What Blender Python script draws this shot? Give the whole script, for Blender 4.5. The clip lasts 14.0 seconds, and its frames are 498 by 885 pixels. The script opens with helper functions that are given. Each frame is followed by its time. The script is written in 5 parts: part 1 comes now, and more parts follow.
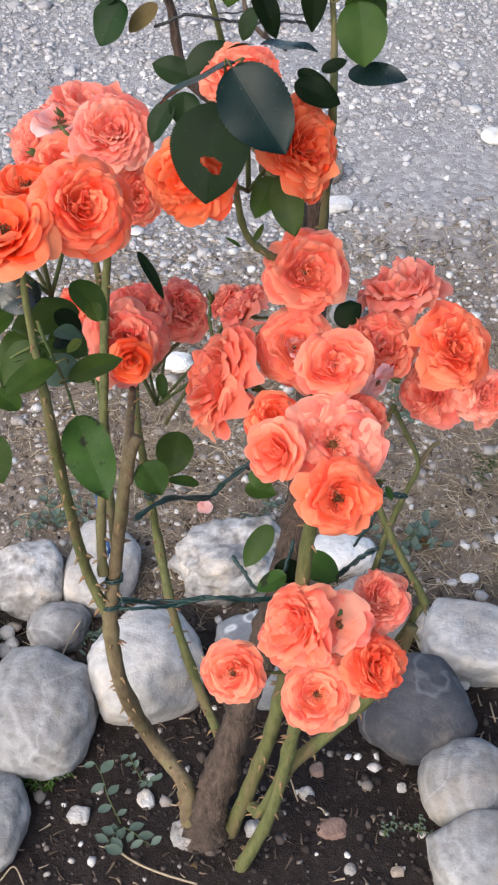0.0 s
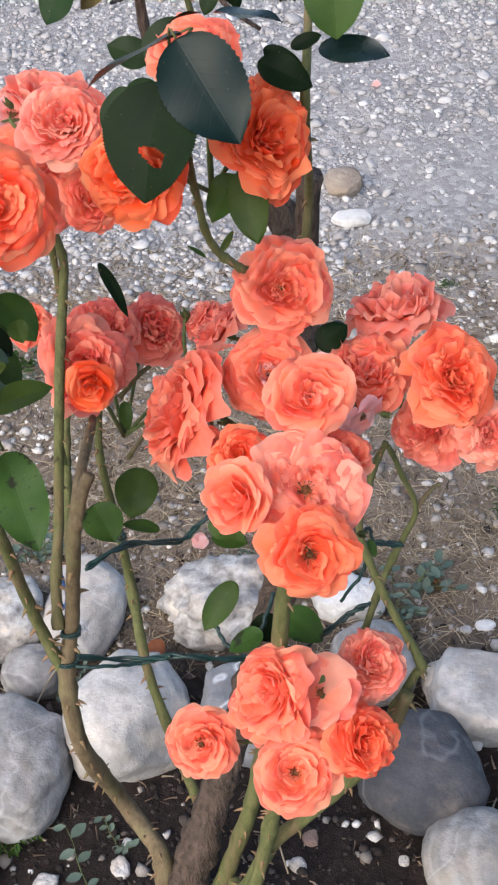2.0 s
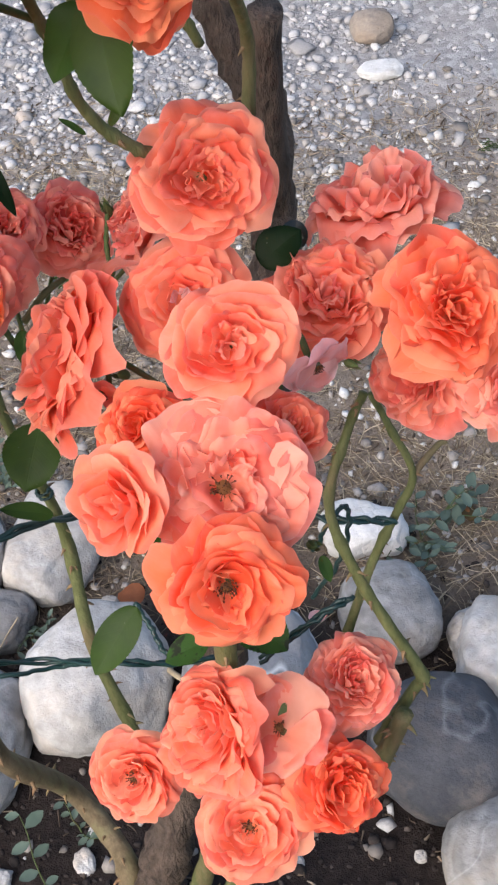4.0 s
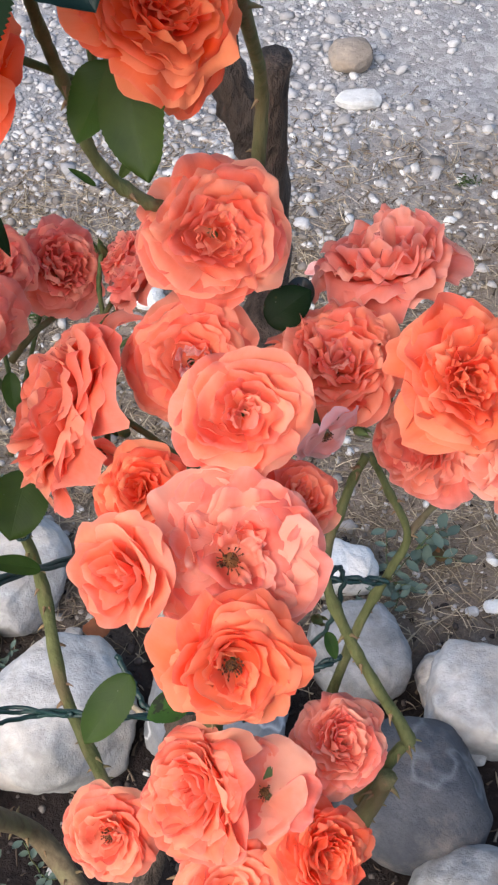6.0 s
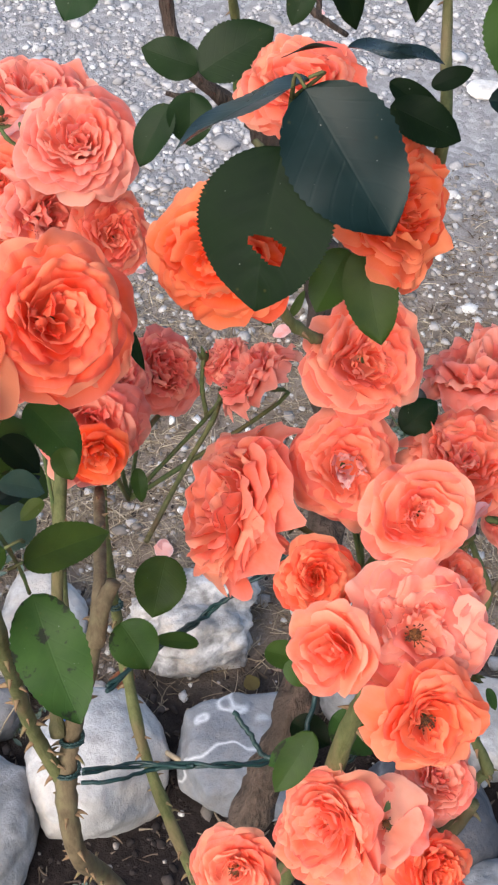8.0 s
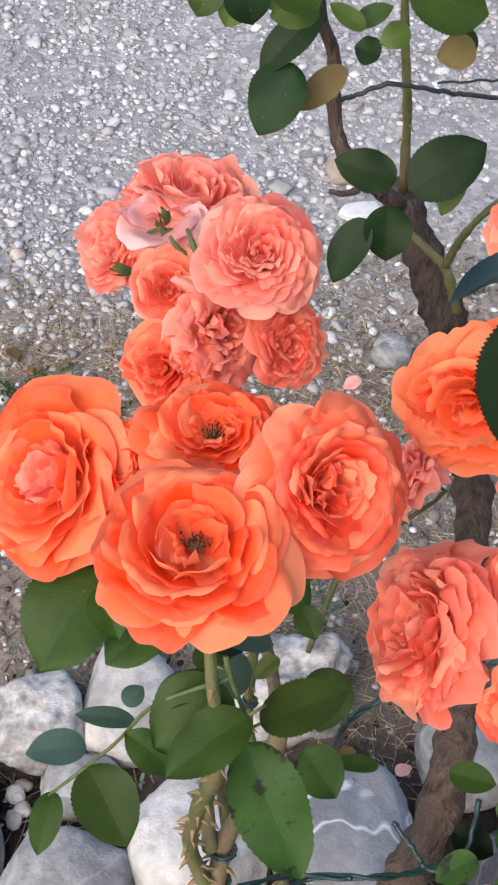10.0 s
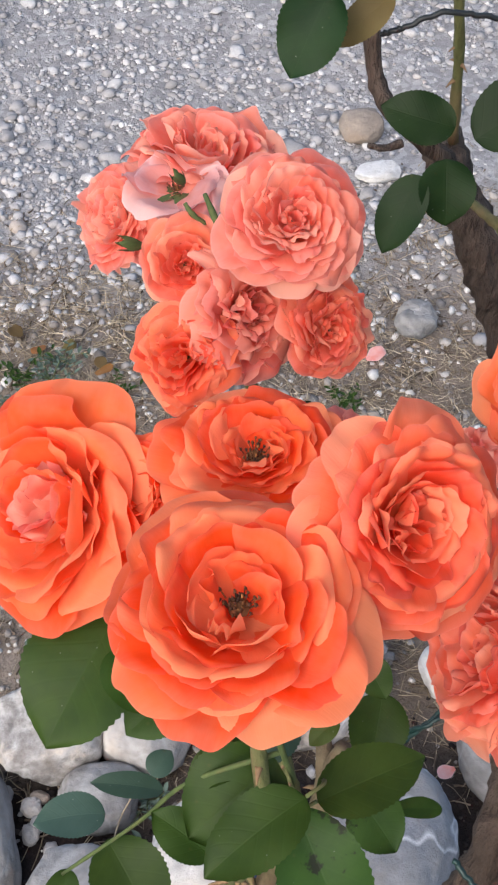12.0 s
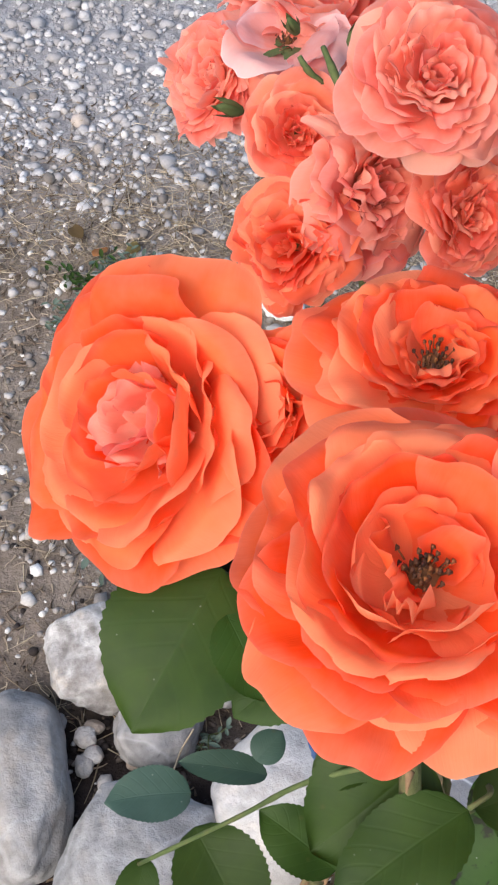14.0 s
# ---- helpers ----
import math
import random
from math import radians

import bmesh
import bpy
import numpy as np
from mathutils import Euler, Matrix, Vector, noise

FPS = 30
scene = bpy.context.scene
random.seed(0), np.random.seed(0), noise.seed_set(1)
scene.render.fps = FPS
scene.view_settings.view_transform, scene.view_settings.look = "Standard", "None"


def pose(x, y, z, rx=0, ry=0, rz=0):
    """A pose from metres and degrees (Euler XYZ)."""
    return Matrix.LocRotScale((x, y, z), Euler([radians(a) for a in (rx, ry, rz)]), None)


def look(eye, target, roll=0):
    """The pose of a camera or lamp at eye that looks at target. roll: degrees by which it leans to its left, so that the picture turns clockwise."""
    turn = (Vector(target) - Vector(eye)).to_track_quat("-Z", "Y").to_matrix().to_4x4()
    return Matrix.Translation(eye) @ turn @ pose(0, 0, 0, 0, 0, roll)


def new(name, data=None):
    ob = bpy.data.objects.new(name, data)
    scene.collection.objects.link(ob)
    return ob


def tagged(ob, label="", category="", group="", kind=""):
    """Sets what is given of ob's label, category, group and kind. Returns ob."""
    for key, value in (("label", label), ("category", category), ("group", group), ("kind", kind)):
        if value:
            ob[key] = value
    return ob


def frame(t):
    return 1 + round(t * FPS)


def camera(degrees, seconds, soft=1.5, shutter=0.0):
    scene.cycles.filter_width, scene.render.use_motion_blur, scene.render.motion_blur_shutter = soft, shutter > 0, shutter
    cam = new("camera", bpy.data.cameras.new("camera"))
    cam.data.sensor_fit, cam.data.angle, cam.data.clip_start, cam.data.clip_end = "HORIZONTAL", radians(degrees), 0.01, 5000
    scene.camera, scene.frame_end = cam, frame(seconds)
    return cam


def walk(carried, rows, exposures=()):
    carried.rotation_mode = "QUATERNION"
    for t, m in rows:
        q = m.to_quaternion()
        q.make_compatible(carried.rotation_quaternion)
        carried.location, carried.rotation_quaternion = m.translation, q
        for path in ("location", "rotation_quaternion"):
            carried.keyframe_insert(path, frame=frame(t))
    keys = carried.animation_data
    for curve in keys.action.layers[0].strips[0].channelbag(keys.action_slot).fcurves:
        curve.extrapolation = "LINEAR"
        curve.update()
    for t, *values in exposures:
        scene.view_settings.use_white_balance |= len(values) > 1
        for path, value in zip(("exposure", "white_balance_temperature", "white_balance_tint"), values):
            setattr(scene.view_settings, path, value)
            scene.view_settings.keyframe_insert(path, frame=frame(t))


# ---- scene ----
cam = camera(22.2, 14.0, soft=2.3)
PATH = [
    (0, (0.062, 0.07, 1.586), (0.02, 1.515, 0.204), -1.6),
    (0.5, (0.062, 0.058, 1.603), (0.02, 1.53, 0.249), -1.2),
    (1, (0.059, 0.056, 1.597), (0.007, 1.545, 0.264), -1.3),
    (1.5, (0.083, 0.1, 1.55), (0.033, 1.585, 0.211), -1.9),
    (2, (0.115, 0.202, 1.486), (0.017, 1.665, 0.126), -2.3),
    (2.5, (0.143, 0.279, 1.455), (-0.043, 1.678, 0.038), -4.6),
    (3, (0.178, 0.35, 1.401), (-0.026, 1.692, -0.068), -7.2),
    (3.2, (0.184, 0.384, 1.376), (-0.016, 1.717, -0.102), -6.9),
    (5.3, (0.173, 0.5, 1.291), (-0.03, 1.769, -0.242), -5.4),
    (5.5, (0.168, 0.502, 1.295), (-0.034, 1.775, -0.235), -4.8),
    (6, (0.152, 0.502, 1.318), (0.038, 1.821, -0.181), -1.7),
    (6.5, (0.114, 0.49, 1.356), (0.124, 1.812, -0.145), 0.1),
    (7, (0.056, 0.475, 1.399), (0.113, 1.825, -0.075), 0.6),
    (7.5, (0.034, 0.455, 1.423), (0.145, 1.803, -0.05), 2.3),
    (8, (-0.017, 0.442, 1.444), (0.071, 1.797, -0.024), 2.6),
    (8.5, (-0.05, 0.44, 1.452), (0.055, 1.796, -0.014), 3.0),
    (9, (-0.094, 0.456, 1.469), (0.011, 1.829, 0.019), 2.6),
    (9.2, (-0.106, 0.474, 1.469), (-0.026, 1.847, 0.017), 2.6),
    (11.3, (-0.147, 0.572, 1.435), (-0.027, 1.939, -0.02), 0.3),
    (11.5, (-0.145, 0.588, 1.429), (-0.034, 1.964, -0.019), 0.3),
    (12, (-0.143, 0.614, 1.39), (-0.069, 1.945, -0.101), -0.2),
    (12.5, (-0.14, 0.639, 1.349), (-0.06, 1.948, -0.161), 1.6),
    (13, (-0.137, 0.659, 1.315), (-0.089, 1.91, -0.246), 0.8),
    (13.5, (-0.147, 0.674, 1.308), (-0.136, 1.917, -0.259), -0.6),
    (14, (-0.17, 0.689, 1.3), (-0.178, 1.923, -0.274), -1.2),
]
walk(cam, [(t, look(eye, target, roll)) for t, eye, target, roll in PATH], exposures=[(0.0, 0.94), (7.5, 0.97), (8.5, 1.06), (9.0, 1.04), (11.5, 0.82), (12.5, 0.80), (13.5, 0.88)])

# ---- world, sun and exposure ----
world = bpy.data.worlds.new("overcast_sky")
world.use_nodes = True
scene.world = world
wn = world.node_tree.nodes
sky = wn.new("ShaderNodeTexSky")
sky.sky_type = "NISHITA"
sky.sun_disc = False
sky.sun_elevation, sky.sun_rotation = radians(38), radians(215)
sky.air_density, sky.dust_density, sky.ozone_density = 1.0, 3.0, 1.5
wn["Background"].inputs["Strength"].default_value = 0.15
world.node_tree.links.new(sky.outputs[0], wn["Background"].inputs["Color"])
sun_lamp = new("sun", bpy.data.lights.new("sun", "SUN"))
sun_lamp.data.energy, sun_lamp.data.angle, sun_lamp.data.color = 1.2, radians(60), (1.0, 0.97, 0.95)
sun_lamp.matrix_basis = look((-3.0, -4.3, 6.0), (0.0, 1.2, 0.3))

# ---- materials ----
class Surface:
    """A node material with a few shorthands; it ends in one Principled shader."""

    def __init__(self, name, rough=0.7, metal=0.0, specular=0.4):
        self.mat = bpy.data.materials.new(name)
        self.mat.use_nodes = True
        self.tree = self.mat.node_tree
        self.bsdf = self.tree.nodes["Principled BSDF"]
        self.set("Roughness", rough)
        self.set("Metallic", metal)
        self.set("Specular IOR Level", specular)

    def set(self, key, value):
        slot = self.bsdf.inputs[key]
        if hasattr(value, "is_linked"):
            self.tree.links.new(value, slot)
        else:
            slot.default_value = value

    def node(self, kind, **slots):
        n = self.tree.nodes.new("ShaderNode" + kind)
        for key, value in slots.items():
            slot = n.inputs[key.replace("_", " ")] if key.replace("_", " ") in n.inputs else n.inputs[int(key[1:])]
            if hasattr(value, "is_linked"):
                self.tree.links.new(value, slot)
            else:
                slot.default_value = (*value, 1) if slot.type == "RGBA" and len(value) == 3 else value
        return n

    def place(self, stretch=(1, 1, 1), own=True):
        coord = self.node("TexCoord").outputs["Object" if own else "Generated"]
        return self.node("Mapping", Vector=coord, Scale=stretch).outputs[0]

    def spread(self):
        """Object coordinates moved by the object's random number, so that alike pieces differ."""
        coord = self.node("TexCoord").outputs["Object"]
        shift = self.node("ObjectInfo").outputs["Random"]
        far = self.math("MULTIPLY", shift, 37.0)
        n = self.node("VectorMath", s0=coord, s1=self.node("CombineXYZ", X=far, Y=far, Z=far).outputs[0])
        return n.outputs[0]

    def grain(self, scale, detail=4.0, rough=0.6, at=None):
        return self.node("TexNoise", Vector=at or self.place(), Scale=scale, Detail=detail, Roughness=rough).outputs["Fac"]

    def cells(self, scale, at=None, feature="F1", out="Distance"):
        n = self.node("TexVoronoi", Vector=at or self.place(), Scale=scale)
        n.feature = feature
        return n.outputs[out]

    def ramp(self, fac, *stops):
        n = self.node("ValToRGB", Fac=fac)
        e = n.color_ramp.elements
        while len(e) < len(stops):
            e.new(0.5)
        for point, (where, colour) in zip(e, stops):
            point.position = where
            point.color = (*colour, 1) if hasattr(colour, "__len__") else (colour, colour, colour, 1)
        return n.outputs["Color"]

    def math(self, op, a, b=0.0, c=0.0):
        n = self.tree.nodes.new("ShaderNodeMath")
        n.operation = op
        for slot, value in zip(n.inputs, (a, b, c)):
            if hasattr(value, "is_linked"):
                self.tree.links.new(value, slot)
            else:
                slot.default_value = value
        return n.outputs[0]

    def mix(self, fac, a, b, blend="MIX"):
        n = self.tree.nodes.new("ShaderNodeMix")
        n.data_type, n.blend_type = "RGBA", blend
        for slot, value in ((n.inputs[0], fac), (n.inputs[6], a), (n.inputs[7], b)):
            if hasattr(value, "is_linked"):
                self.tree.links.new(value, slot)
            else:
                slot.default_value = (*value, 1) if hasattr(value, "__len__") else value
        return n.outputs[2]

    def bump(self, height, strength=0.5, distance=0.005):
        self.set("Normal", self.node("Bump", Height=height, Strength=strength, Distance=distance).outputs[0])

    def thin(self, colour, share):
        """Lets some light through, as petals and leaves do."""
        glow = self.node("BsdfTranslucent", Color=colour)
        both = self.node("MixShader", Fac=share, s1=self.bsdf.outputs[0], s2=glow.outputs[0])
        self.tree.links.new(both.outputs[0], self.tree.nodes["Material Output"].inputs["Surface"])


def petal_surface(name, base, rim, deep, light=0.3):
    s = Surface(name, 0.6, specular=0.16)
    uv = s.node("SeparateXYZ", Vector=s.node("TexCoord").outputs["UV"])
    along = uv.outputs["Y"]
    veins = s.grain(1.0, 3, 0.6, s.node("Mapping", Vector=s.node("TexCoord").outputs["UV"], Scale=(26, 2.2, 1)).outputs[0])
    cloud = s.grain(55, 3, 0.6, s.spread())
    side = s.math("MULTIPLY", s.math("ABSOLUTE", s.math("SUBTRACT", uv.outputs["X"], 0.5)), 2.0)
    col = s.ramp(along, (0.0, deep), (0.5, base), (1.0, base))
    col = s.mix(s.ramp(s.math("MAXIMUM", along, s.math("MULTIPLY", side, 0.97)), (0.80, 0.0), (0.97, 0.55), (1.0, 1.0)), col, rim)
    col = s.mix(s.ramp(cloud, (0.42, 0.0), (0.75, 0.75)), col, rim)
    col = s.mix(s.ramp(veins, (0.45, 0.0), (0.8, 0.22)), col, deep)
    own = s.node("ObjectInfo").outputs["Random"]
    col = s.mix(s.ramp(own, (0.55, 0.0), (1.0, 0.5)), col, rim)
    turn = s.node("HueSaturation", Color=col, Hue=s.math("MULTIPLY_ADD", own, 0.022, 0.489), Saturation=s.math("MULTIPLY_ADD", own, -0.10, 1.04), Value=s.math("MULTIPLY_ADD", own, 0.09, 0.95))
    s.set("Base Color", turn.outputs[0])
    s.bump(s.math("ADD", veins, s.math("MULTIPLY", cloud, 0.6)), 0.22, 0.0012)
    s.thin(turn.outputs[0], light)
    return s.mat


petal_orange = petal_surface("petal_orange", (0.94, 0.174, 0.045), (0.95, 0.255, 0.135), (0.930, 0.142, 0.024), 0.50)
petal_apricot = petal_surface("petal_apricot", (0.94, 0.198, 0.080), (0.95, 0.280, 0.175), (0.930, 0.168, 0.048), 0.50)
petal_coral = petal_surface("petal_coral", (0.940, 0.245, 0.130), (0.950, 0.370, 0.275), (0.930, 0.210, 0.068), 0.50)
petal_salmon = petal_surface("petal_salmon", (0.930, 0.285, 0.190), (0.945, 0.440, 0.360), (0.920, 0.262, 0.133), 0.52)
petal_faded = petal_surface("petal_faded", (0.87, 0.400, 0.350), (0.88, 0.640, 0.640), (0.880, 0.310, 0.235), 0.48)
petal_red = petal_surface("petal_red", (0.94, 0.285, 0.200), (0.95, 0.390, 0.310), (0.910, 0.237, 0.150), 0.54)


def leaf_surface(name, dark, light, vein, gloss, share=0.2, shine=0.24, rot=0.0):
    s = Surface(name, gloss, specular=shine)
    uv = s.node("SeparateXYZ", Vector=s.node("TexCoord").outputs["UV"])
    side = s.math("ABSOLUTE", s.math("SUBTRACT", uv.outputs["X"], 0.5))
    wave = s.math("SINE", s.math("MULTIPLY", s.math("SUBTRACT", uv.outputs["Y"], s.math("MULTIPLY", side, 0.55)), 44.0))
    ribs = s.ramp(wave, (0.82, 0.0), (1.0, 0.3))
    middle = s.ramp(side, (0.0, 1.0), (0.022, 0.0))
    lines = s.math("MAXIMUM", ribs, middle)
    cloud = s.grain(48, 4, 0.6, s.spread())
    col = s.mix(s.ramp(cloud, (0.3, 0.0), (0.75, 1.0)), dark, light)
    col = s.mix(s.math("MULTIPLY", lines, 0.14), col, vein)
    specks = s.cells(95, s.spread())
    col = s.mix(s.ramp(specks, (0.0, 0.35), (0.10, 0.0)), col, (0.10, 0.075, 0.02))
    if rot:
        col = s.mix(s.ramp(s.grain(70, 4, 0.65, s.spread()), (0.57, 0.0), (0.62, rot)), col, (0.012, 0.010, 0.008))
    flecks = s.cells(150, s.spread())
    col = s.mix(s.ramp(flecks, (0.0, 0.8), (0.055, 0.0)), col, (0.30, 0.31, 0.27))
    own = s.node("ObjectInfo").outputs["Random"]
    turn = s.node("HueSaturation", Color=col, Hue=s.math("MULTIPLY_ADD", own, 0.03, 0.485), Saturation=1.0, Value=s.math("MULTIPLY_ADD", own, 0.3, 0.85))
    s.set("Base Color", turn.outputs[0])
    s.set("Roughness", s.math("MULTIPLY_ADD", cloud, 0.25, gloss - 0.1))
    s.bump(s.math("SUBTRACT", s.math("MULTIPLY", cloud, 0.5), s.math("MULTIPLY", lines, 0.6)), 0.2, 0.001)
    s.thin(light, share)
    return s.mat


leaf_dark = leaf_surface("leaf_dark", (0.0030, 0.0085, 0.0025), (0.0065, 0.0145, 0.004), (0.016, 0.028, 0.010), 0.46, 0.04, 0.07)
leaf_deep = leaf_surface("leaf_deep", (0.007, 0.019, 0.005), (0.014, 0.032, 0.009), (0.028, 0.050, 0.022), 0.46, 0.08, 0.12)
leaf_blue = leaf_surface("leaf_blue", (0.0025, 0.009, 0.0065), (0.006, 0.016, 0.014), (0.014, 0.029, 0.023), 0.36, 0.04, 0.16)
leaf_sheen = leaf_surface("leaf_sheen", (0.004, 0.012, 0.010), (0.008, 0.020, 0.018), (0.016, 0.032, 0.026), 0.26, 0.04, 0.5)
leaf_spotted = leaf_surface("leaf_spotted", (0.021, 0.050, 0.008), (0.037, 0.080, 0.013), (0.055, 0.110, 0.026), 0.5, 0.16, 0.17, 0.9)
leaf_green = leaf_surface("leaf_green", (0.019, 0.042, 0.006), (0.036, 0.071, 0.009), (0.060, 0.115, 0.028), 0.48, 0.18, 0.18)
leaf_fresh = leaf_surface("leaf_fresh", (0.045, 0.075, 0.012), (0.08, 0.115, 0.018), (0.2, 0.25, 0.08), 0.5, 0.3)
leaf_grey = leaf_surface("leaf_grey", (0.070, 0.105, 0.080), (0.115, 0.150, 0.120), (0.15, 0.20, 0.15), 0.6, 0.12)
leaf_teal = leaf_surface("leaf_teal", (0.030, 0.062, 0.042), (0.052, 0.092, 0.068), (0.075, 0.12, 0.09), 0.5, 0.12)
leaf_rust = leaf_surface("leaf_rust", (0.20, 0.075, 0.022), (0.34, 0.14, 0.05), (0.30, 0.15, 0.07), 0.6, 0.15)
leaf_brown = leaf_surface("leaf_brown", (0.10, 0.065, 0.022), (0.13, 0.095, 0.035), (0.16, 0.12, 0.05), 0.6, 0.2)


def bark_surface(name, low, high, patch, scale, lift):
    s = Surface(name, 0.8, specular=0.25)
    where = s.place((1, 1, 0.3))
    fine = s.grain(scale * 4, 5, 0.7, where)
    wide = s.grain(scale, 4, 0.6, where)
    col = s.ramp(fine, (0.3, low), (0.7, high))
    col = s.mix(s.ramp(wide, (0.48, 0.0), (0.68, 0.85)), col, patch)
    s.set("Base Color", col)
    s.bump(s.math("ADD", fine, wide), 0.7, lift)
    return s.mat


cane_green = bark_surface("cane_green", (0.066, 0.076, 0.026), (0.150, 0.155, 0.062), (0.15, 0.105, 0.058), 26, 0.003)
cane_brown = bark_surface("cane_brown", (0.085, 0.062, 0.034), (0.200, 0.150, 0.088), (0.125, 0.130, 0.055), 24, 0.002)
bark_old = bark_surface("bark_old", (0.028, 0.020, 0.016), (0.150, 0.108, 0.084), (0.060, 0.046, 0.038), 24, 0.018)
thorn_red = bark_surface("thorn_red", (0.16, 0.09, 0.05), (0.26, 0.17, 0.09), (0.12, 0.12, 0.05), 60, 0.0005)
stalk_green = bark_surface("stalk_green", (0.055, 0.085, 0.028), (0.11, 0.14, 0.05), (0.10, 0.07, 0.03), 50, 0.0006)


def stone_surface(name, dark, light, stain, vein=0.0, pits=0.5, mottle=7, layers=0.0):
    s = Surface(name, 0.82, specular=0.3)
    at = s.spread()
    wide, fine, dust = s.grain(mottle, 5, 0.65, at), s.grain(60, 5, 0.7, at), s.grain(240, 3, 0.7, at)
    col = s.ramp(wide, (0.36, dark), (0.60, light))
    col = s.mix(s.ramp(fine, (0.44, 0.0), (0.66, pits)), col, stain)
    col = s.mix(s.ramp(dust, (0.35, 0.30), (0.62, 0.0)), col, tuple(0.55 * c for c in dark))
    soiled = s.ramp(s.grain(16, 5, 0.7, at), (0.50, 0.0), (0.72, 0.5))
    col = s.mix(soiled, col, (0.19, 0.155, 0.125))
    if layers:
        beds = s.node("TexWave", Vector=s.node("Mapping", Vector=at, Rotation=(0.5, 0.9, 0.3)).outputs[0], Scale=13.0, Distortion=7.0, Detail=4.0).outputs["Fac"]
        col = s.mix(s.math("MULTIPLY", s.ramp(beds, (0.55, 0.0), (0.95, 1.0)), layers), col, tuple(1.5 * c for c in light))
    blotch = s.grain(mottle * 1.6, 4, 0.6, s.node("Mapping", Vector=at, Location=(3.1, 7.7, 1.9)).outputs[0])
    col = s.mix(s.ramp(blotch, (0.52, 0.0), (0.68, 0.55)), col, tuple(c * w for c, w in zip(light, (1.05, 0.92, 0.78))))
    col = s.mix(s.ramp(blotch, (0.30, 0.5), (0.42, 0.0)), col, tuple(0.7 * c for c in dark))
    lines = s.ramp(s.math("ABSOLUTE", s.math("SUBTRACT", s.grain(5.5, 3, 0.55, at), 0.5)), (0.0, vein), (0.014, 0.0))
    col = s.mix(lines, col, (0.72, 0.72, 0.73))
    s.set("Base Color", col)
    s.bump(s.math("ADD", s.math("ADD", s.math("MULTIPLY", fine, 0.9), s.math("MULTIPLY", dust, 0.4)), s.math("MULTIPLY", s.ramp(s.cells(42, at), (0.0, 0.0), (0.22, 1.0)), pits)), 0.55, 0.004)
    return s.mat


stone_white = stone_surface("stone_white", (0.32, 0.307, 0.295), (0.55, 0.536, 0.523), (0.23, 0.218, 0.205), 0.15, 0.6)
stone_grey = stone_surface("stone_grey", (0.18, 0.176, 0.176), (0.345, 0.337, 0.33), (0.11, 0.105, 0.10), 0.14, 0.6, 7, 0.18)
stone_blue = stone_surface("stone_blue", (0.042, 0.046, 0.057), (0.098, 0.099, 0.108), (0.042, 0.042, 0.048), 0.12, 0.4)
stone_slate = stone_surface("stone_slate", (0.20, 0.208, 0.225), (0.34, 0.345, 0.36), (0.13, 0.13, 0.135), 0.7, 0.35)
stone_clay = stone_surface("stone_clay", (0.17, 0.105, 0.085), (0.29, 0.19, 0.155), (0.12, 0.08, 0.065), 0.0, 0.4)
stone_tan = stone_surface("stone_tan", (0.21, 0.172, 0.142), (0.34, 0.285, 0.24), (0.15, 0.12, 0.10), 0.0, 0.3)
stone_chalk = stone_surface("stone_chalk", (0.60, 0.585, 0.57), (0.78, 0.77, 0.75), (0.42, 0.40, 0.38), 0.0, 0.35)
stone_rough = stone_surface("stone_rough", (0.20, 0.185, 0.175), (0.62, 0.60, 0.58), (0.12, 0.108, 0.095), 0.1, 0.8, 17)


def island_surface(name, stops, rough, fine_scale, lift):
    """For joined pebbles, straw and clods: each island takes its own tone from the ramp."""
    s = Surface(name, rough, specular=0.3)
    one = s.node("NewGeometry").outputs["Random Per Island"]
    fine = s.grain(fine_scale, 4, 0.7)
    col = s.ramp(one, *stops)
    col = s.mix(s.ramp(fine, (0.3, 0.35), (0.6, 0.0)), col, tuple(0.5 * c for c in stops[0][1]))
    s.set("Base Color", col)
    s.bump(fine, 0.4, lift)
    return s.mat


gravel_stone = island_surface("gravel_stone", ((0.0, (0.27, 0.256, 0.254)), (0.45, (0.38, 0.366, 0.364)), (0.85, (0.49, 0.475, 0.472)), (0.97, (0.66, 0.64, 0.63)), (1.0, (0.38, 0.31, 0.26))), 0.9, 260, 0.001)
straw_dry = island_surface("straw_dry", ((0.0, (0.15, 0.108, 0.068)), (0.5, (0.33, 0.26, 0.172)), (1.0, (0.64, 0.54, 0.39))), 0.8, 300, 0.0004)
soil_clod = island_surface("soil_clod", ((0.0, (0.018, 0.013, 0.012)), (0.6, (0.036, 0.028, 0.025)), (1.0, (0.11, 0.087, 0.075))), 0.95, 300, 0.001)

verge_stone = island_surface("verge_stone", ((0.0, (0.16, 0.138, 0.12)), (0.45, (0.30, 0.265, 0.238)), (0.75, (0.44, 0.41, 0.385)), (1.0, (0.72, 0.70, 0.67))), 0.9, 260, 0.001)
soil_litter = island_surface("soil_litter", ((0.0, (0.075, 0.052, 0.036)), (0.6, (0.19, 0.14, 0.10)), (1.0, (0.42, 0.34, 0.25))), 0.9, 300, 0.0006)

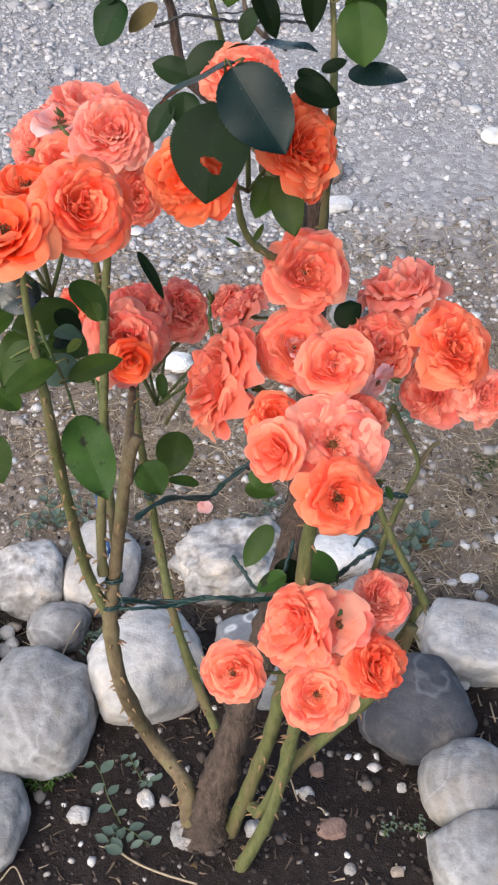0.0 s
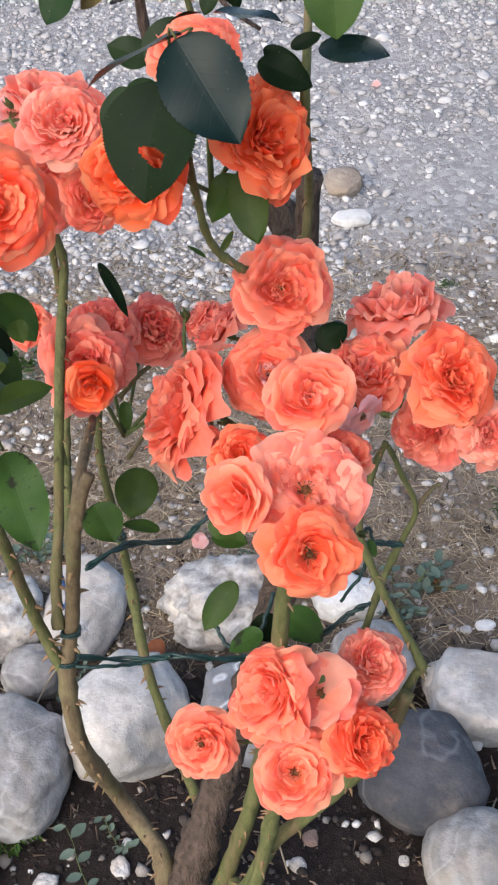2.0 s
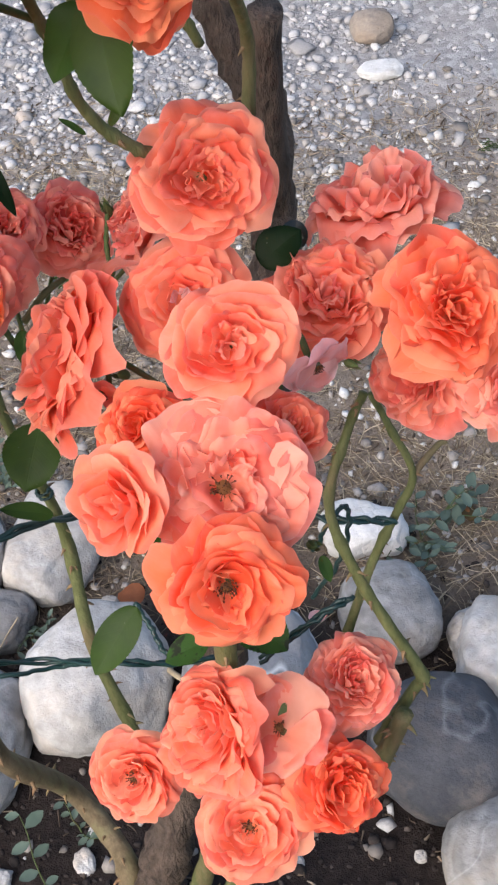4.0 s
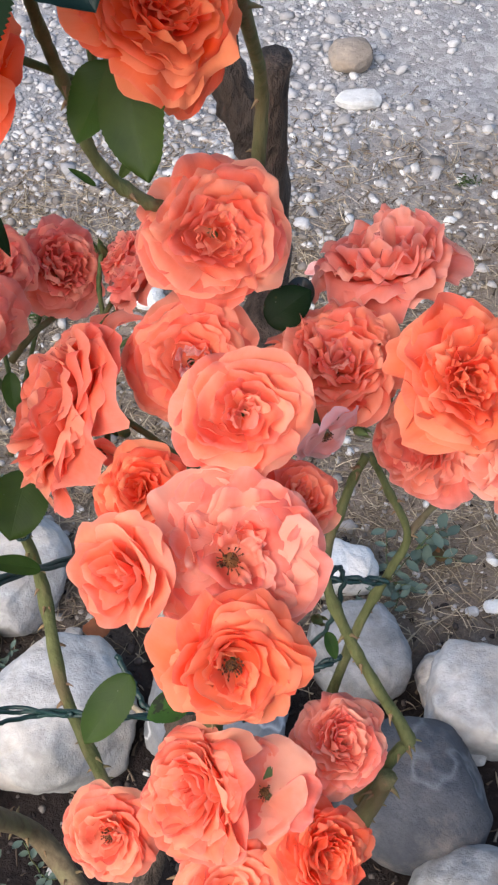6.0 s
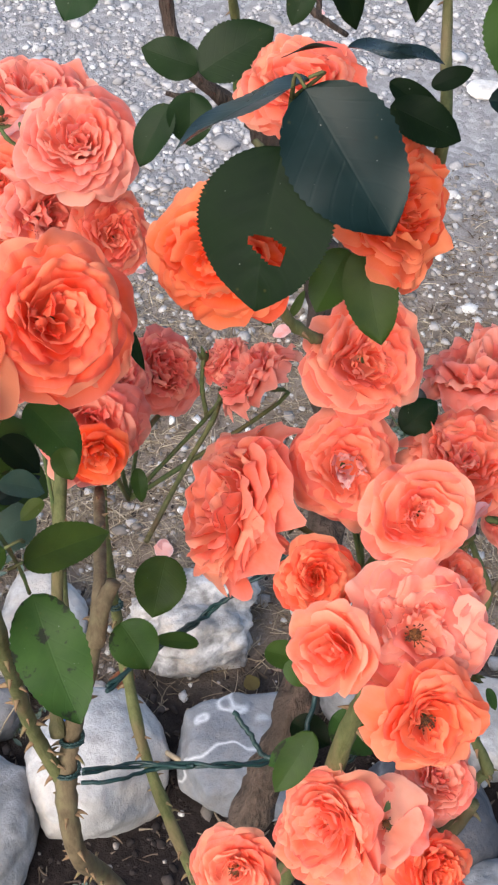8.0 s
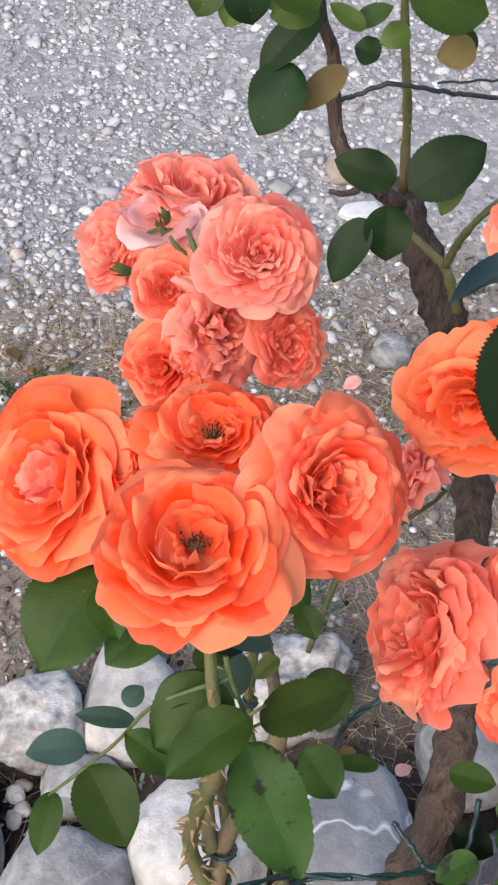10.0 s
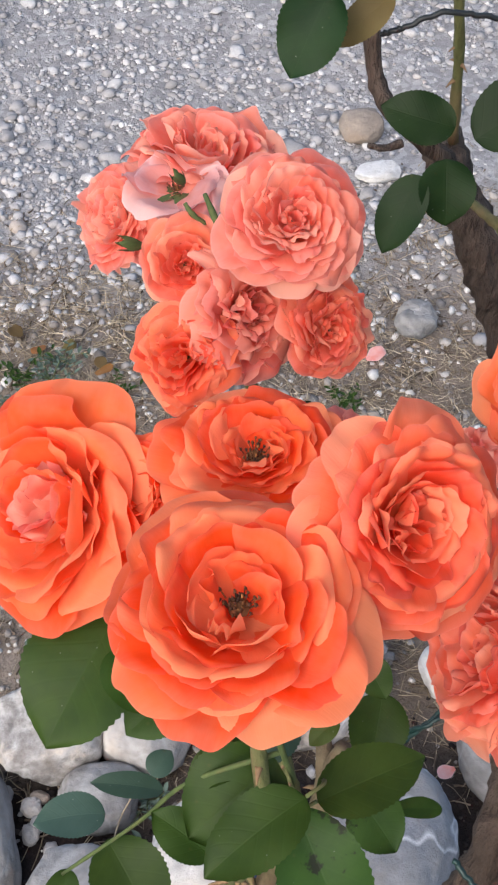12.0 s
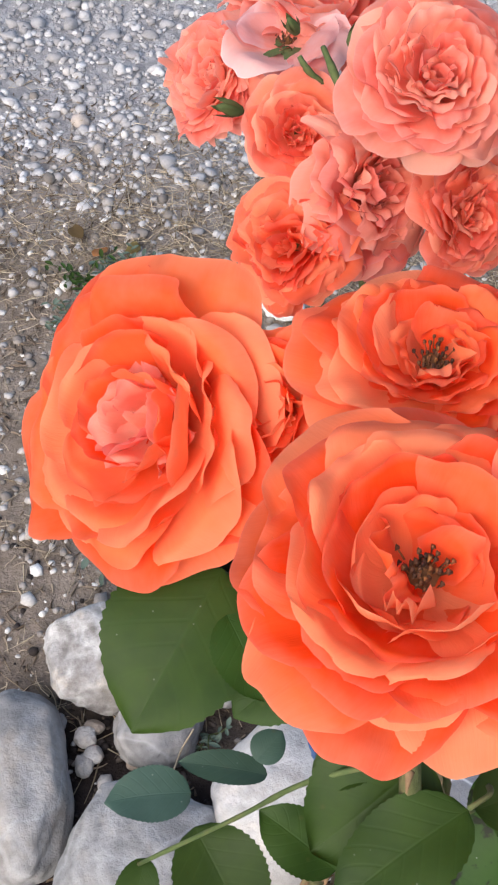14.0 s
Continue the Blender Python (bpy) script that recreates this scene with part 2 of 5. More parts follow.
s = Surface("earth", 0.95, specular=0.15)
apart = s.node("SeparateXYZ", Vector=s.node("TexCoord").outputs["Object"])
wide, mid, fine, dust = s.grain(1.6, 5, 0.6), s.grain(14, 5, 0.65), s.grain(80, 5, 0.7), s.grain(320, 4, 0.75)
far = s.math("ADD", apart.outputs["Y"], s.math("MULTIPLY", s.math("SUBTRACT", wide, 0.5), 0.7))
bed = s.ramp(fine, (0.3, (0.018, 0.013, 0.012)), (0.7, (0.038, 0.029, 0.026)))
verge = s.mix(s.ramp(mid, (0.35, 0.0), (0.65, 1.0)), s.ramp(fine, (0.3, (0.11, 0.083, 0.062)), (0.7, (0.26, 0.206, 0.162))), s.ramp(dust, (0.3, (0.18, 0.143, 0.112)), (0.7, (0.38, 0.315, 0.26))))
chips = s.cells(70, None, "F1", "Color")
grit = s.mix(0.55, s.ramp(s.node("SeparateColor", Color=chips).outputs[0], (0.1, (0.21, 0.199, 0.197)), (0.6, (0.36, 0.347, 0.345)), (0.95, (0.58, 0.566, 0.562))), s.ramp(dust, (0.3, (0.22, 0.209, 0.207)), (0.7, (0.43, 0.415, 0.412))))
col = s.mix(s.ramp(s.math("MULTIPLY_ADD", far, 1.0, -0.5), (0.74, 0.0), (0.92, 1.0)), bed, verge)
col = s.mix(s.ramp(s.math("MULTIPLY_ADD", far, 0.5, -0.5), (0.50, 0.0), (0.72, 1.0)), col, grit)
s.set("Base Color", col)
s.bump(s.math("ADD", s.math("MULTIPLY", fine, 1.0), s.math("ADD", s.math("MULTIPLY", dust, 0.5), s.math("MULTIPLY", s.cells(70), -0.5))), 0.8, 0.006)
earth = s.mat

s = Surface("wire_coating", 0.45, specular=0.5)
s.set("Base Color", s.ramp(s.grain(90, 3), (0.3, (0.004, 0.020, 0.019)), (0.7, (0.010, 0.042, 0.038))))
s.bump(s.grain(500, 2), 0.3, 0.0004)
wire_coating = s.mat
s = Surface("rubber_black", 0.5)
s.set("Base Color", s.ramp(s.grain(120, 3), (0.3, (0.008, 0.010, 0.011)), (0.7, (0.022, 0.026, 0.028))))
rubber_black = s.mat
s = Surface("blue_string", 0.7)
s.set("Base Color", s.ramp(s.grain(200, 3), (0.3, (0.02, 0.05, 0.14)), (0.7, (0.04, 0.10, 0.24))))
blue_string = s.mat
s = Surface("stamen_brown", 0.8)
s.set("Base Color", s.ramp(s.node("NewGeometry").outputs["Random Per Island"], (0.0, (0.035, 0.012, 0.006)), (0.6, (0.11, 0.038, 0.012)), (1.0, (0.26, 0.10, 0.025))))
stamen_brown = s.mat

# ---- builders ----
WORLD = {}
UP = Vector((0, 0, 1))


def mix(a, b, t):
    return a + (b - a) * t


def ease(t):
    t = min(1.0, max(0.0, t))
    return t * t * (3 - 2 * t)


def thing(name, place, label, category, group="", kind=""):
    """An Empty that parents the parts of one thing."""
    ob = new(name)
    ob.empty_display_size = 0.02
    ob.matrix_basis = WORLD[ob] = Matrix.Translation(place)
    return tagged(ob, label, category, group, kind)


def mesh_of(name, verts, faces, material, uvs=None, smooth=True):
    me = bpy.data.meshes.new(name)
    me.from_pydata([tuple(v) for v in verts], [], faces)
    me.materials.append(material)
    if smooth:
        me.polygons.foreach_set("use_smooth", [True] * len(me.polygons))
    if uvs is not None:
        layer = me.uv_layers.new(name="UVMap")
        at = np.empty(len(me.loops), dtype=np.int32)
        me.loops.foreach_get("vertex_index", at)
        layer.data.foreach_set("uv", np.asarray(uvs, dtype=np.float32)[at].ravel())
    me.update()
    return me


def piece(name, me, parent=None, m=None, label=""):
    """One mesh object at the world pose m, under a thing or a part."""
    ob = new(name, me)
    m = m or Matrix()
    WORLD[ob] = m
    if parent is not None:
        ob.parent = parent
        ob.matrix_basis = WORLD[parent].inverted() @ m
    else:
        ob.matrix_basis = m
    return tagged(ob, label)


def frame_of(face, place, spin=0.0):
    """The pose whose z axis points along face."""
    turn = Vector(face).normalized().to_track_quat("Z", "Y").to_matrix().to_4x4()
    return Matrix.Translation(place) @ turn @ Matrix.Rotation(spin, 4, "Z")


def smooth_line(points, steps):
    """A Catmull-Rom line through a few points (rows may carry a radius as a fourth number)."""
    p = np.array(points, float)
    p = np.vstack([2 * p[0] - p[1], p, 2 * p[-1] - p[-2]])
    out = []
    for i in range(1, len(p) - 2):
        for k in range(steps):
            t = k / steps
            a, b, c, d = p[i - 1], p[i], p[i + 1], p[i + 2]
            out.append(0.5 * (2 * b + (c - a) * t + (2 * a - 5 * b + 4 * c - d) * t * t + (3 * b - a - 3 * c + d) * t ** 3))
    out.append(p[-2])
    return np.array(out)


def tube(points, sides=8, steps=5, rough=0.0, seed=0, knots=0.0):
    """Vertices and faces of a round limb along rows of x, y, z, radius, with closed ends."""
    rng = random.Random(seed)
    line = smooth_line(points, steps)
    verts, faces = [], []
    side = Vector((1, 0.2, 0.1))
    n = len(line)
    for i, row in enumerate(line):
        c, r = Vector(row[:3]), max(row[3], 0.0002)
        ahead = Vector(line[min(i + 1, n - 1)][:3]) - Vector(line[max(i - 1, 0)][:3])
        ahead.normalize()
        side = (side - ahead * side.dot(ahead)).normalized()
        over = ahead.cross(side)
        swell = 1 + (knots * rng.random() ** 4 if knots else 0)
        for k in range(sides):
            a = 2 * math.pi * k / sides
            rr = r * swell * (1 + rough * (rng.random() - 0.5))
            verts.append(c + side * (math.cos(a) * rr) + over * (math.sin(a) * rr))
    for i in range(n - 1):
        for k in range(sides):
            k2 = (k + 1) % sides
            faces.append((i * sides + k, i * sides + k2, (i + 1) * sides + k2, (i + 1) * sides + k))
    faces.append(tuple(range(sides))[::-1])
    faces.append(tuple((n - 1) * sides + k for k in range(sides)))
    return verts, faces, line


def cane(points, material, parent, name="cane", label="", sides=9, rough=0.16, thorns=0, seed=1, knots=0.3, steps=6):
    """A stem with its thorns, each thorn a piece of its own."""
    verts, faces, line = tube(points, sides, steps, rough, seed, knots)
    me = mesh_of(name, verts, faces, material)
    stem = piece(name, me, parent, None, label)
    rng = random.Random(seed + 50)
    for _ in range(round(1.4 * thorns)):
        i = rng.randrange(1, len(line) - 1)
        c, r = Vector(line[i][:3]), line[i][3]
        ahead = (Vector(line[i + 1][:3]) - Vector(line[i - 1][:3])).normalized()
        out = Vector((rng.gauss(0, 1), rng.gauss(0, 1), rng.gauss(0, 1)))
        out = (out - ahead * out.dot(ahead)).normalized()
        size = rng.uniform(0.65, 1.15) * min(0.0075, 0.0015 + r)
        tip = c + out * (r + size) - ahead * size * 0.45
        tv, tf, _ = tube([(*(c + out * r * 0.7 + ahead * size * 0.15), size * 0.36), (*(c + out * (r + size * 0.4)), size * 0.2), (*tip, 0.0003)], 5, 2)
        piece("thorn", mesh_of("thorn", tv, tf, thorn_red), stem)
    return stem


# A rose: a green calyx, stamens and petals, each petal a piece of its own.
KINDS = {
    # rings of (petals, how far out their tips reach, how high); roll of the rim; ruffle; small crumpled petals in the heart; stamens
    "full": dict(rings=((3, 0.10, 0.33), (4, 0.19, 0.38), (5, 0.30, 0.41), (7, 0.42, 0.40), (8, 0.54, 0.36), (9, 0.66, 0.29), (10, 0.79, 0.20), (10, 0.90, 0.10), (10, 1.0, 0.0)), roll=1.0, ruffle=0.045, inner=3, stamens=0),
    "cup": dict(rings=((4, 0.16, 0.34), (5, 0.28, 0.42), (6, 0.44, 0.45), (7, 0.64, 0.40), (8, 0.84, 0.26), (8, 1.0, 0.10)), roll=0.8, ruffle=0.036, inner=6, stamens=0),
    "open": dict(rings=((3, 0.23, 0.19), (5, 0.34, 0.29), (6, 0.47, 0.33), (7, 0.61, 0.30), (9, 0.75, 0.22), (10, 0.88, 0.12), (10, 1.0, 0.0)), roll=0.8, ruffle=0.032, inner=4, stamens=46),
    "flat": dict(rings=((4, 0.32, 0.20), (7, 0.45, 0.23), (8, 0.57, 0.22), (9, 0.69, 0.19), (10, 0.80, 0.14), (10, 0.91, 0.08), (10, 1.0, 0.0)), roll=1.1, ruffle=0.070, inner=3, stamens=40),
    "bowl": dict(rings=((4, 0.24, 0.24), (6, 0.36, 0.33), (7, 0.49, 0.36), (8, 0.62, 0.32), (9, 0.75, 0.24), (10, 0.88, 0.13), (10, 1.0, 0.02)), roll=0.9, ruffle=0.042, inner=9, stamens=0),
    "single": dict(rings=((2, 0.66, 0.18), (5, 1.0, 0.06)), roll=0.7, ruffle=0.060, inner=0, stamens=40),
    "bud": dict(rings=((3, 0.14, 0.62), (4, 0.30, 0.68), (5, 0.50, 0.66), (5, 0.76, 0.55), (6, 1.0, 0.34)), roll=1.2, ruffle=0.040, inner=3, stamens=0),
    "loose": dict(rings=((3, 0.12, 0.34), (4, 0.22, 0.40), (6, 0.34, 0.43), (7, 0.47, 0.41), (9, 0.60, 0.34), (9, 0.73, 0.26), (10, 0.87, 0.12), (10, 1.0, -0.06)), roll=1.5, ruffle=0.070, inner=5, stamens=0),
    "side": dict(rings=((4, 0.15, 0.48), (5, 0.30, 0.52), (7, 0.46, 0.50), (8, 0.60, 0.44), (9, 0.74, 0.34), (9, 0.88, 0.18), (10, 1.0, -0.06)), roll=1.4, ruffle=0.075, inner=3, stamens=0),
}


def petal(out, high, wide, rng, roll, ruffle, fine, ragged=0.012):
    """One petal of a flower of radius about 1 that opens along z; its tip reaches out and high, its half-width is wide."""
    far = out * rng.uniform(0.96, 1.03)
    tall = high + rng.uniform(-0.035, 0.035)
    wide = min(0.62, wide) * rng.uniform(0.88, 1.14)
    foot = Vector((0.03 + 0.05 * out, -0.02 - 0.05 * out))
    tip = Vector((far, tall))
    low = Vector((far * mix(0.85, 0.42, out), foot.y + mix(-0.02, 0.07, out)))
    belly = Vector((far * mix(1.16, 0.80, out) + 0.02, mix(0.55 * tall, tall + 0.07, out ** 1.5)))
    roll_out = 0.13 * roll * rng.uniform(0.0, 1.6) * mix(0.5, 1.0, out)
    bend = mix(far * 1.05 + 0.05, 0.95, out ** 1.4) * rng.uniform(0.92, 1.15)
    hug = mix(0.95, 0.28, out) + rng.uniform(-0.12, 0.12)
    nu, nv = fine
    waves = [(rng.uniform(1.2, 3.6), rng.uniform(0, 6.3), rng.uniform(0.3, 1.0)) for _ in range(3)]
    notch = rng.uniform(-0.35, 0.35) if rng.random() < 0.6 else 9
    frill = (ruffle * rng.uniform(0.15, 0.65), rng.uniform(4.0, 10.0), rng.uniform(0, 6.3))
    shift = Vector((rng.uniform(-90, 90), rng.uniform(-90, 90), 0.5))
    skew, lap = rng.uniform(-0.08, 0.08) * out, rng.uniform(0.02, 0.07) * mix(0.5, 1.0, out)
    spine, steps = [], nv * 3
    for i in range(steps + 1):
        v = i / steps
        p = foot * (1 - v) ** 3 + low * 3 * v * (1 - v) ** 2 + belly * 3 * v * v * (1 - v) + tip * v ** 3
        lip = ease((v - 0.68) / 0.32) ** 1.6
        spine.append((p.x + lip * roll_out * mix(0.8, 0.1, out), p.y - lip * roll_out * mix(0.35, 1.0, out)))
    verts, uvs, faces = [], [], []
    for j in range(nv):
        for i in range(nu):
            u, v = 2 * i / (nu - 1) - 1, (j / (nv - 1)) ** 0.9
            dent = 2.2 * ragged * math.exp(-((u - notch) * 5.0) ** 2)
            reach = v * (1 - 0.27 * abs(u) ** 2.6 - dent + ragged * sum(a * math.sin(2.0 * w * u + p) for w, p, a in waves))
            k = min(max(reach, 0.0), 0.9999) * steps
            a, b, f = spine[int(k)], spine[min(int(k) + 1, steps)], k - int(k)
            r, h, slope = mix(a[0], b[0], f), mix(a[1], b[1], f), math.atan2(b[1] - a[1], b[0] - a[0])
            w = wide * (0.22 + 0.78 * ease(v / 0.62) ** 0.75) * (1 - 0.10 * ease((v - 0.75) / 0.25))
            turn = max(-1.6, min(1.6, (u * w + skew * v * v) / bend))
            inward = bend * (1 - math.cos(turn)) * hug
            push = ruffle * mix(0.6, 1.0, out) * v * v * (0.25 + 0.75 * abs(u)) * sum(a * math.sin(w2 * u * 1.4 + p + 2.4 * v) for w2, p, a in waves)
            push += 0.045 * v * noise.noise(Vector((u * 1.4, v * 1.8, 0)) + shift) + 0.010 * v * noise.noise(Vector((u * 4.5, v * 3.5, 3.0)) + shift)
            push += frill[0] * ease((v - 0.55) / 0.45) * math.sin(frill[1] * u + frill[2])
            push += lap * u * ease(v / 0.5)
            lean = max(slope, 0.0)
            verts.append((r - inward * mix(1.0, 0.45, out) - push * math.sin(lean), bend * math.sin(turn), h + inward * mix(0.0, 0.8, out) + push * math.cos(lean)))
            uvs.append((i / (nu - 1), v))
    for j in range(nv - 1):
        for i in range(nu - 1):
            faces.append((j * nu + i, j * nu + i + 1, (j + 1) * nu + i + 1, (j + 1) * nu + i))
    return verts, faces, uvs


def stamens(size, count, rng):
    verts, faces = [], []
    for _ in range(count):
        a, lean = rng.uniform(0, 6.3), rng.uniform(0.1, 0.9)
        tall = size * rng.uniform(0.05, 0.11)
        foot = Vector((math.cos(a), math.sin(a), 0)) * size * rng.uniform(0.0, 0.12)
        tip = foot + Vector((math.cos(a) * lean, math.sin(a) * lean, 1)).normalized() * tall
        for (p, r), (q, r2) in (((foot, size * 0.006), (tip, size * 0.005)), ((tip - UP * size * 0.012, size * 0.017), (tip + UP * size * 0.022, size * 0.012))):
            n = len(verts)
            verts += [p + Vector((math.cos(k * 2.1), math.sin(k * 2.1), 0)) * r for k in range(3)]
            verts += [q + Vector((math.cos(k * 2.1), math.sin(k * 2.1), 0)) * r2 for k in range(3)]
            faces += [(n + k, n + (k + 1) % 3, n + 3 + (k + 1) % 3, n + 3 + k) for k in range(3)] + [(n + 3, n + 4, n + 5)]
    n = len(verts)
    ring = 8
    verts += [(math.cos(6.283 * k / ring) * size * 0.085, math.sin(6.283 * k / ring) * size * 0.085, 0.0) for k in range(ring)] + [(0, 0, size * 0.07)]
    faces += [(n + k, n + (k + 1) % ring, n + ring) for k in range(ring)]
    return verts, faces


def calyx(size, rng):
    """The green cup under the petals with its five sepals."""
    verts, faces, _ = tube([(0, 0, -size * 0.34, size * 0.045), (0, 0, -size * 0.24, size * 0.10), (0, 0, -size * 0.15, size * 0.12), (0, 0, -size * 0.06, size * 0.07)], 9, 3)
    for k in range(5):
        a = k * 1.2566 + rng.uniform(-0.2, 0.2)
        ahead, across = Vector((math.cos(a), math.sin(a), 0)), Vector((-math.sin(a), math.cos(a), 0))
        n = len(verts)
        drop = rng.uniform(-0.25, 0.05)
        for t, w in ((0.0, 0.07), (0.3, 0.085), (0.65, 0.05), (1.0, 0.006)):
            c = ahead * size * (0.09 + 0.5 * t) + UP * size * (-0.06 + drop * t * t)
            verts += [c - across * w * size, c + across * w * size + UP * 0.0005]
        faces += [(n + 2 * i, n + 2 * i + 1, n + 2 * i + 3, n + 2 * i + 2) for i in range(3)]
    return verts, faces


def rose(parent, place, across, face, kind, material, seed, stem=(), label="", near=False, heart=None):
    """A rose of that width, opening along face; stem: the points its stalk runs down to."""
    rng = random.Random(seed)
    k = KINDS[kind]
    face = Vector(face).normalized()
    made, spin = [], rng.uniform(0, 6.3)
    for count, ring_out, ring_high in k["rings"]:
        for i in range(count):
            out, high = ring_out * rng.uniform(0.90, 1.06), ring_high + rng.uniform(-0.04, 0.04)
            turn = Matrix.Rotation(spin + 6.2832 * (i + rng.uniform(-0.3, 0.3)) / count, 4, "Z") @ Matrix.Rotation(rng.uniform(-0.09, 0.09), 4, "X")
            made.append((out, turn, *petal(out, high, 4.3 * out / count, rng, k["roll"], k["ruffle"] * (1.0 if near else 1.35), (21, 17) if near else (13, 11), 0.012 if near else 0.022)))
        spin += 2.1
    inner = []
    for i in range(k["inner"]):
        turn = Matrix.Rotation(rng.uniform(0, 6.3), 4, "Z") @ Matrix.Translation((rng.uniform(0.0, 0.10), 0, 0.0)) @ Matrix.Rotation(rng.uniform(-1.2, 1.2), 4, "Z") @ Matrix.Rotation(rng.uniform(-0.3, 0.3), 4, "X")
        inner.append((0.0, turn, *petal(rng.uniform(0.10, 0.2), rng.uniform(0.24, 0.34), rng.uniform(0.12, 0.2), rng, 1.6, 0.10, (11, 11))))
    drift, uneven = Vector((rng.uniform(-60, 60), rng.uniform(-60, 60), rng.uniform(-60, 60))), 0.55 if near else 1.0

    def warped(p):
        """The whole bloom grows a little crooked, its petals with it."""
        wide, fine = noise.noise_vector(p * 1.25 + drift), noise.noise_vector(p * 3.4 - drift)
        return p + Vector((wide.x * 0.15, wide.y * 0.15, wide.z * 0.16)) * uneven + Vector((fine.x * 0.045, fine.y * 0.045, fine.z * 0.07)) * uneven

    made = [(out, Matrix(), [warped(turn @ Vector(v)) for v in verts], faces, uvs) for out, turn, verts, faces, uvs in made]
    if not k["stamens"]:
        for i in range(2):
            inner.append((0.0, Matrix.Rotation(spin + 3.1416 * i, 4, "Z"), *petal(0.05, 0.30, 0.12, rng, 0.6, 0.03, (9, 8))))
    ring = [max(math.hypot(v[0], v[1]) for v in one[2]) for one in made[-k["rings"][-1][0]:]]
    heights = [v[2] for one in made for v in one[2]]
    size = 0.525 * across / (sum(ring) / len(ring))
    centre = Vector(place) - face * size * 0.5 * (max(heights) * 0.8 + min(heights))
    m = frame_of(face, centre)
    cv, cf = calyx(size, rng)
    flower = piece("rose", mesh_of("rose", cv, cf, stalk_green), parent, m, label)
    for out, turn, verts, faces, uvs in inner + made:
        one = heart if heart and out < 0.21 else material
        piece("petal", mesh_of("petal", [turn @ Vector(v) * size for v in verts], faces, one, uvs), flower, m)
    if k["stamens"]:
        sv, sf = stamens(size, k["stamens"], rng)
        piece("stamen_tuft", mesh_of("stamen_tuft", sv, sf, stamen_brown), flower, m @ Matrix.Translation((0, 0, size * 0.06)), "brown dried stamens")
    if stem:
        back = centre - face * size * 0.30
        rows = [(*back, 0.0017), (*(back - face * 0.016), 0.0017)] + [(*p, 0.0019) for p in stem]
        cane(rows, stalk_green, parent, "flower_stalk", sides=6, rough=0.05, seed=seed, steps=4)
    return flower


def leaf(parent, base, tip, wide, up, material, seed, fold=0.08, droop=0.12, hole=None, label="", stalk=None, teeth=True):
    """A toothed leaf from base to tip, whose upper side turns towards up."""
    rng = random.Random(seed)
    base, tip = Vector(base), Vector(tip)
    ahead = tip - base
    length = ahead.length
    ahead.normalize()
    up = Vector(up)
    up = (up - ahead * up.dot(ahead)).normalized()
    across = ahead.cross(up)
    m = Matrix.Translation(base) @ Matrix((across, ahead, up)).transposed().to_4x4()
    nu, nv = (26, 75) if hole else (12, 37)
    twist, bow = rng.uniform(-0.35, 0.35), rng.uniform(-0.5, 0.5)
    ruff = [(rng.uniform(5, 11), rng.uniform(0, 6.3)) for _ in range(2)]
    verts, uvs, faces = [], [], []
    for j in range(nv):
        v = j / (nv - 1)
        w = 0.5 * wide * max(0.015, min(math.sin(math.pi * v ** 0.82) ** 0.60, 2.7 * (1 - v) ** 0.84))
        for i in range(nu + 1):
            u = 2 * i / nu - 1
            edge = 1 + (0.022 * (1 if j % 2 else -1) if teeth and abs(u) == 1 and 1 < j < nv - 2 else 0)
            x = u * w * edge
            wave = 0.03 * wide * u * u * sum(math.sin(f * v + p) for f, p in ruff)
            zz = abs(u) * w * fold * 2 - droop * length * (v - 0.35) ** 2 * 1.6 + twist * x * (v - 0.4) + wave
            puff = 0.005 * wide * abs(math.sin((v - abs(u) * 0.2) * 22)) * (1 - abs(u))
            verts.append((x + bow * 0.06 * wide * math.sin(math.pi * v), v * length, zz + puff))
            uvs.append((i / nu, v))
    for j in range(nv - 1):
        for i in range(nu):
            u, v = (i + 0.5) / nu, (j + 0.5) / (nv - 1)
            if hole and ((u - hole[0] + 0.9 * (v - hole[1])) / hole[2] / (1.15 - 4.0 * (v - hole[1]))) ** 2 + ((v - hole[1]) / hole[3]) ** 2 < 1:
                continue
            a = j * (nu + 1) + i
            faces.append((a, a + 1, a + nu + 2, a + nu + 1))
    ob = piece("leaf", mesh_of("leaf", verts, faces, material, uvs), parent, m, label)
    if stalk:
        rows = [(*base, 0.0009), (*(base - ahead * 0.008 - UP * 0.001), 0.0009), (*stalk, 0.0012)]
        tv, tf, _ = tube(rows, 5, 3)
        inv = m.inverted()
        piece("leaf_stalk", mesh_of("leaf_stalk", [inv @ v for v in tv], tf, stalk_green), ob, m)
    return ob


def ball(detail):
    bm = bmesh.new()
    bmesh.ops.create_icosphere(bm, subdivisions=detail, radius=1.0)
    verts = np.array([v.co[:] for v in bm.verts])
    faces = [tuple(v.index for v in f.verts) for f in bm.faces]
    bm.free()
    return verts, faces


BALLS = {d: ball(d) for d in (1, 2, 3, 5)}


